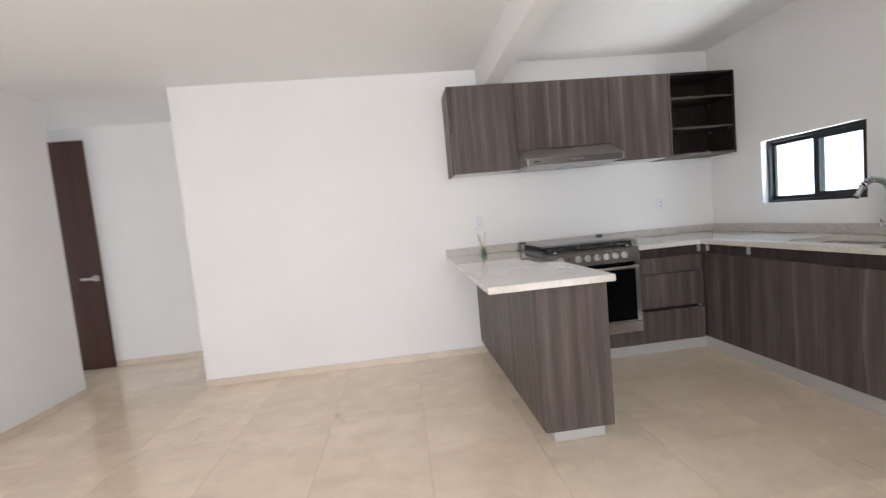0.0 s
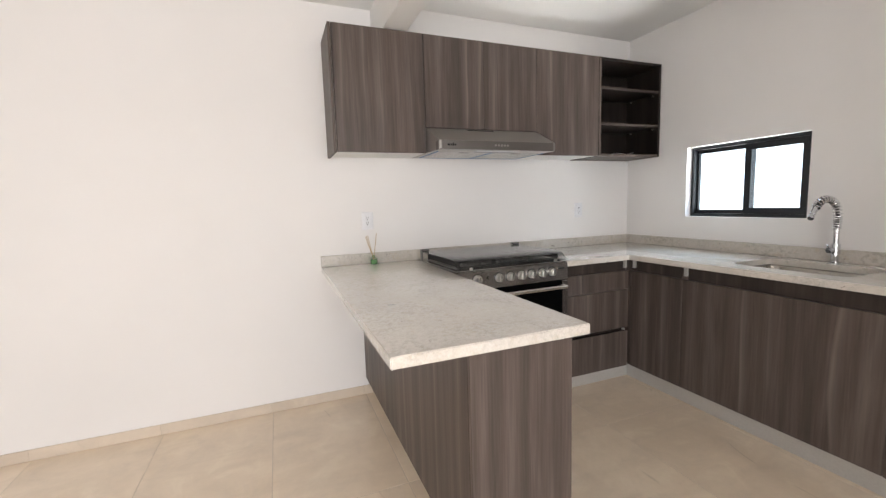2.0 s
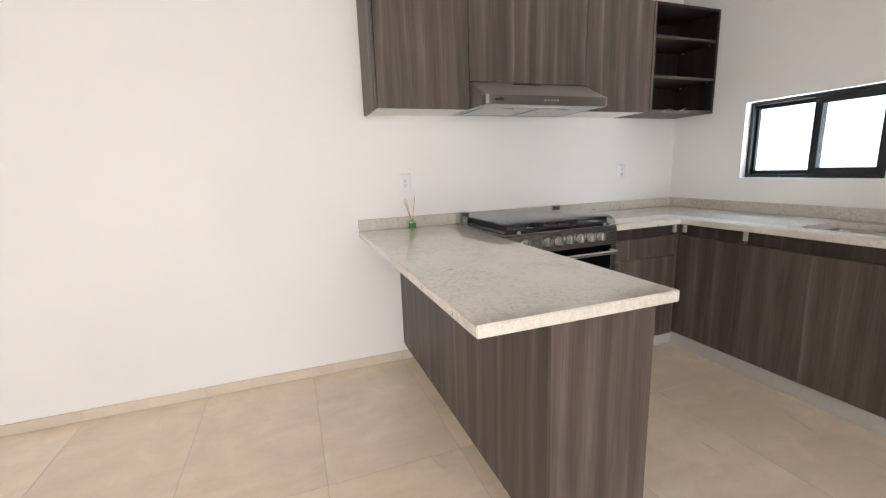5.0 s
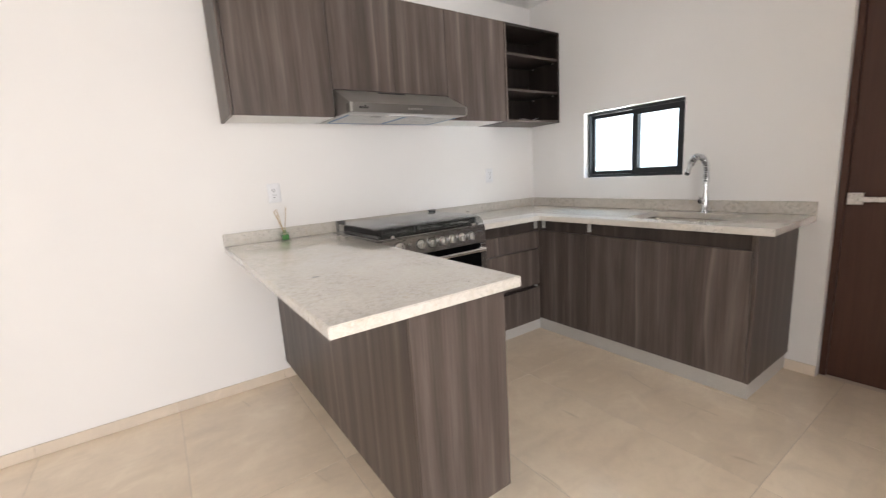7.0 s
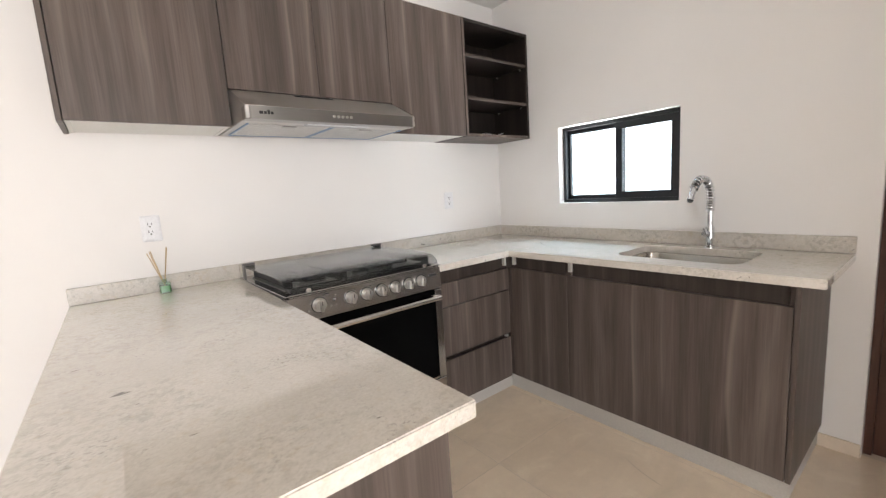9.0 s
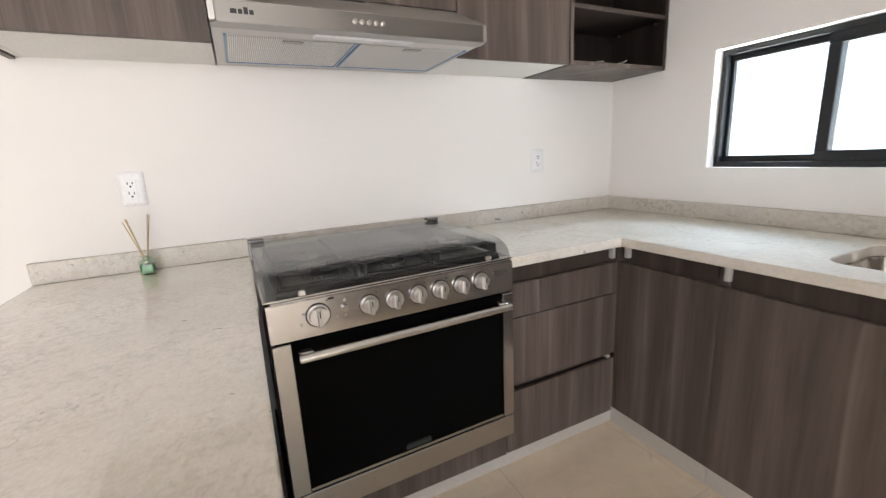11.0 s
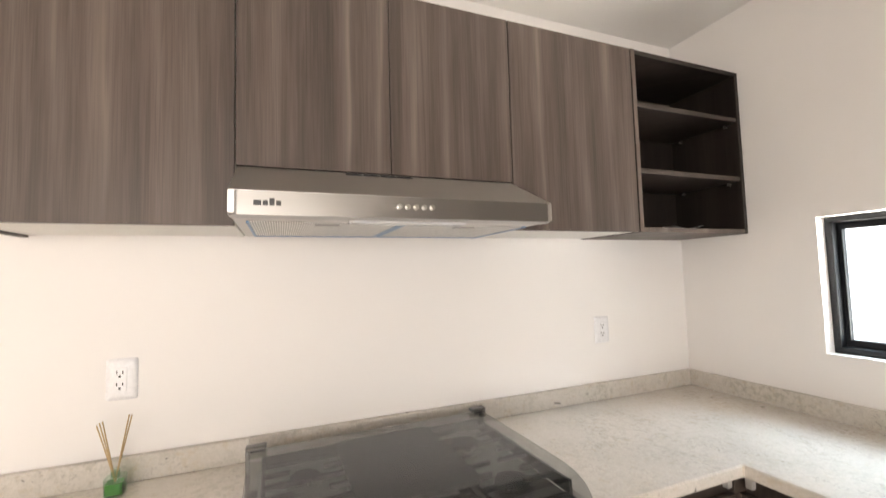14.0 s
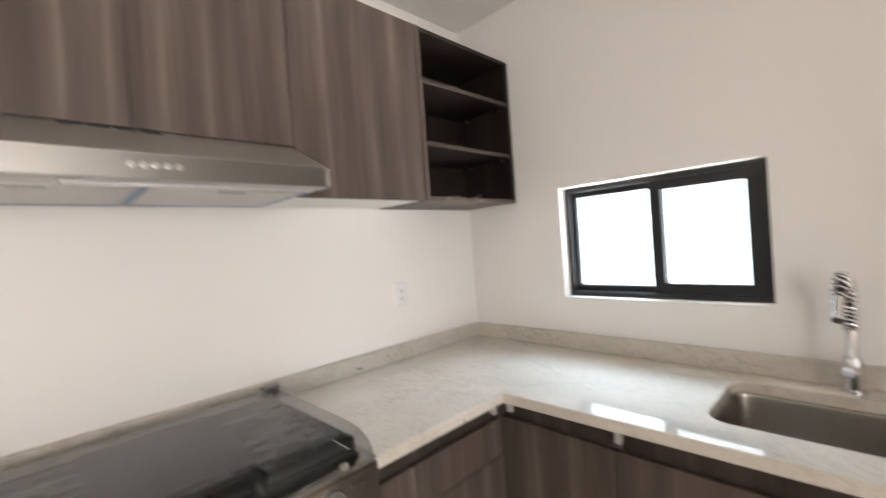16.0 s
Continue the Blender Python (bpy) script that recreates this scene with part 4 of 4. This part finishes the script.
part("griddle", merged(slab(rounded(RX0 + 0.243, RX0 + 0.547, RYF + 0.125, LYB - 0.045, 0.02), [], 0.9483, 0.9595, 0.002)), IRON, rng, "dark flat griddle plate")

# smoked glass lid that curves down at its front
lid_line = [(LYB - 0.012, 0.966), (3.30, 0.966), (3.16, 0.9645), (3.115, 0.958), (3.082, 0.944), (3.064, 0.926), (3.058, 0.9085)]
inner = [(y + 0.0035 * (1 if z < 0.95 else 0.3), z - 0.005) for y, z in lid_line]
inner[-1] = (lid_line[-1][0] + 0.005, 0.9085)
lid = part("lid", prism(lid_line + inner[::-1], "x", RX0 + 0.006, RX1 - 0.004), SMOKE, rng, "smoked glass lid, closed", True)
for x, post in ((RX0 - 0.004, RX0 - 0.004), (RX1 - 0.054, RX1 - 0.014)):
    hinge = part("lid_hinge", merged(box(x, x + 0.056, LYB - 0.036, LYB - 0.004, 0.9705, 0.982, 0.003), box(post, post + 0.010, LYB - 0.034, LYB - 0.006, 0.9065, 0.9705, 0.002)), STEEL_DARK, rng, "grey lid hinge")
    # black strip draws the shadow beneath the hinge cap
    part("hinge_shadow_strip", box(x + 0.012, x + 0.054, LYB - 0.034, LYB - 0.008, 0.9662, 0.9703, 0.001), BLACK, hinge, "black strip for the shadow under the hinge")
for x in (RX0 + 0.085, RX1 - 0.1):
    part("lid_clip", box(x, x + 0.018, 3.050, 3.062, 0.9065, 0.920, 0.002), SATIN, lid)


rng.rotation_euler = (0, 0, radians(1.4))

# ---- sockets ----
def socket(x0, x1, z0, z1, label):
    s = thing("wall_socket", ((x0 + x1) / 2, NORTH, z0), label, "socket", "wall sockets")
    y = NORTH
    plate = loft([[(x, y - d, z) for x, z in rounded(x0 + g, x1 - g, z0 + g, z1 - g, 0.006)] for g, d in ((0, 0), (0, 0.003), (0.004, 0.006), (0.014, 0.0085))])
    bmesh.ops.holes_fill(plate, edges=[e for e in plate.edges if e.is_boundary], sides=0)
    bmesh.ops.recalc_face_normals(plate, faces=plate.faces)
    part("plate", plate, WHITE_PLASTIC, s, "", True)
    cx, cz = (x0 + x1) / 2 - 0.003, (z0 + z1) / 2
    ins = part("insert", box(cx - 0.017, cx + 0.017, y - 0.0105, y - 0.008, cz - 0.034, cz + 0.034, 0.001), WHITE_PLASTIC, s)
    for dz in (0.017, -0.017):
        part("socket_slots", merged(box(cx - 0.0085, cx - 0.0058, y - 0.0114, y - 0.010, cz + dz - 0.001, cz + dz + 0.009, 0), box(cx + 0.0058, cx + 0.0085, y - 0.0114, y - 0.010, cz + dz - 0.001, cz + dz + 0.008, 0),
             rod((cx, y - 0.0114, cz + dz - 0.008), (cx, y - 0.010, cz + dz - 0.008), 0.0034, 12)), DARK_PRINT, ins)


socket(0.818, 0.894, 1.130, 1.248, "white double wall socket above the peninsula worktop")
socket(2.577, 2.655, 1.142, 1.258, "white double wall socket in the kitchen corner")

# ---- reed diffuser ----
FX, FY = 0.868, 3.640
diff = thing("reed_diffuser", (FX, FY, TOP), "small reed diffuser with green liquid and five reeds", "diffuser")
part("bottle", prism(rounded(FX - 0.022, FX + 0.022, FY - 0.022, FY + 0.022, 0.007), "z", TOP + 0.0005, TOP + 0.048, 0.002), BOTTLE, diff, "square clear glass bottle", True)
part("liquid", prism(rounded(FX - 0.0195, FX + 0.0195, FY - 0.0195, FY + 0.0195, 0.006), "z", TOP + 0.005, TOP + 0.034), GREEN, diff, "green liquid")
part("neck", spin([(0.0115, 0.0), (0.0105, 0.004), (0.0105, 0.014), (0.0125, 0.016), (0.009, 0.016), (0.009, 0.0)], (FX, FY, TOP + 0.0475), 18), BOTTLE, diff, "", True)
for dx, dy, h in ((-0.062, 0.008, 0.185), (-0.05, 0.02, 0.19), (-0.046, -0.01, 0.195), (0.036, 0.006, 0.205), (0.040, 0.018, 0.20)):
    part("reed", rod((FX - dx * 0.12, FY - dy * 0.2, TOP + 0.01), (FX + dx * 0.75, FY + dy, TOP + h), 0.0017, 8), REED, diff)

# ---- skirting and floor tiles ----
SK_H = 0.062


def skirting(name, axis, a, b, face, out, first):
    """Porcelain skirting along a wall, in pieces 0.6 m long with fine joints."""
    t = 0.009
    root = tagged(new(name), "low beige porcelain skirting along the white wall", "skirting", "", "structure")
    cuts = [a] + [v for v in (first + 0.6 * k for k in range(-12, 13)) if a + 0.02 < v < b - 0.02] + [b]
    for p, q in zip(cuts, cuts[1:]):
        lo, hi = (face - t, face - 0.0005) if out < 0 else (face + 0.0005, face + t)
        bm = box(p + 0.0004, q - 0.0004, lo, hi, FLOOR + 0.0005, FLOOR + SK_H, 0.0012) if axis == "x" else box(lo, hi, p + 0.0004, q - 0.0004, FLOOR + 0.0005, FLOOR + SK_H, 0.0012)
        part("skirting_piece", bm, SKIRT, root)


skirting("baseboard_north", "x", JAMB + 0.001, 0.867, NORTH, -1, 0.17)
skirting("baseboard_east", "y", DOOR_Y1 + 0.001, CAB_END + 0.01, EAST, -1, 2.7)
skirting("baseboard_east_south", "y", 0.0, DOOR_Y0 - 0.001, EAST, -1, 0.3)
skirting("baseboard_west", "y", SOUTH, HALL_S, WEST, 1, 0.3)
skirting("baseboard_hall", "x", -3.04, -1.36, HALL_N, -1, 0.17)
skirting("baseboard_jamb", "y", NORTH + 0.001, NORTH + 0.15, JAMB, -1, 9.0)

floor = solid("floor", merged(box(WEST - 0.1, EAST + 0.15, SOUTH - 0.15, NORTH + 0.1, -0.1, FLOOR - 0.001, 0), box(-5.2, -1.2, NORTH + 0.1, HALL_N + 0.1, -0.1, FLOOR - 0.001, 0), box(-5.2, WEST - 0.1, HALL_S - 0.1, NORTH + 0.1, -0.1, FLOOR - 0.001, 0)), GROUT, "beige porcelain tile floor with a soft sheen", "floor", kind="structure")


def tile_piece(y0, y1):
    bm = box(-0.2986, 0.2986, y0, y1, -0.008, 0.0, 0.0009)
    me = bpy.data.meshes.new("tile")
    bm.to_mesh(me)
    bm.free()
    me.materials.append(TILE)
    return me


whole, hall_cut, wall_cut = tile_piece(-0.5986, 0.5986), tile_piece(-0.5986, 0.25), tile_piece(-0.5986, 0.53)
for i in range(-9, 6):
    for j in range(-4, 2):
        x, y = 0.182 + 0.3 + 0.6 * i, 3.305 + 1.2 * j
        if x > EAST + 0.3 or x < -5.3 or (x < WEST - 0.3 and j < 1) or (x > -1.0 and j == 1):
            continue
        tl = new("tile", hall_cut if j == 1 else wall_cut if j == 0 and x > -1.0 else whole)
        tl.parent = floor
        tl.location = Vector((x, y, FLOOR)) - floor.location
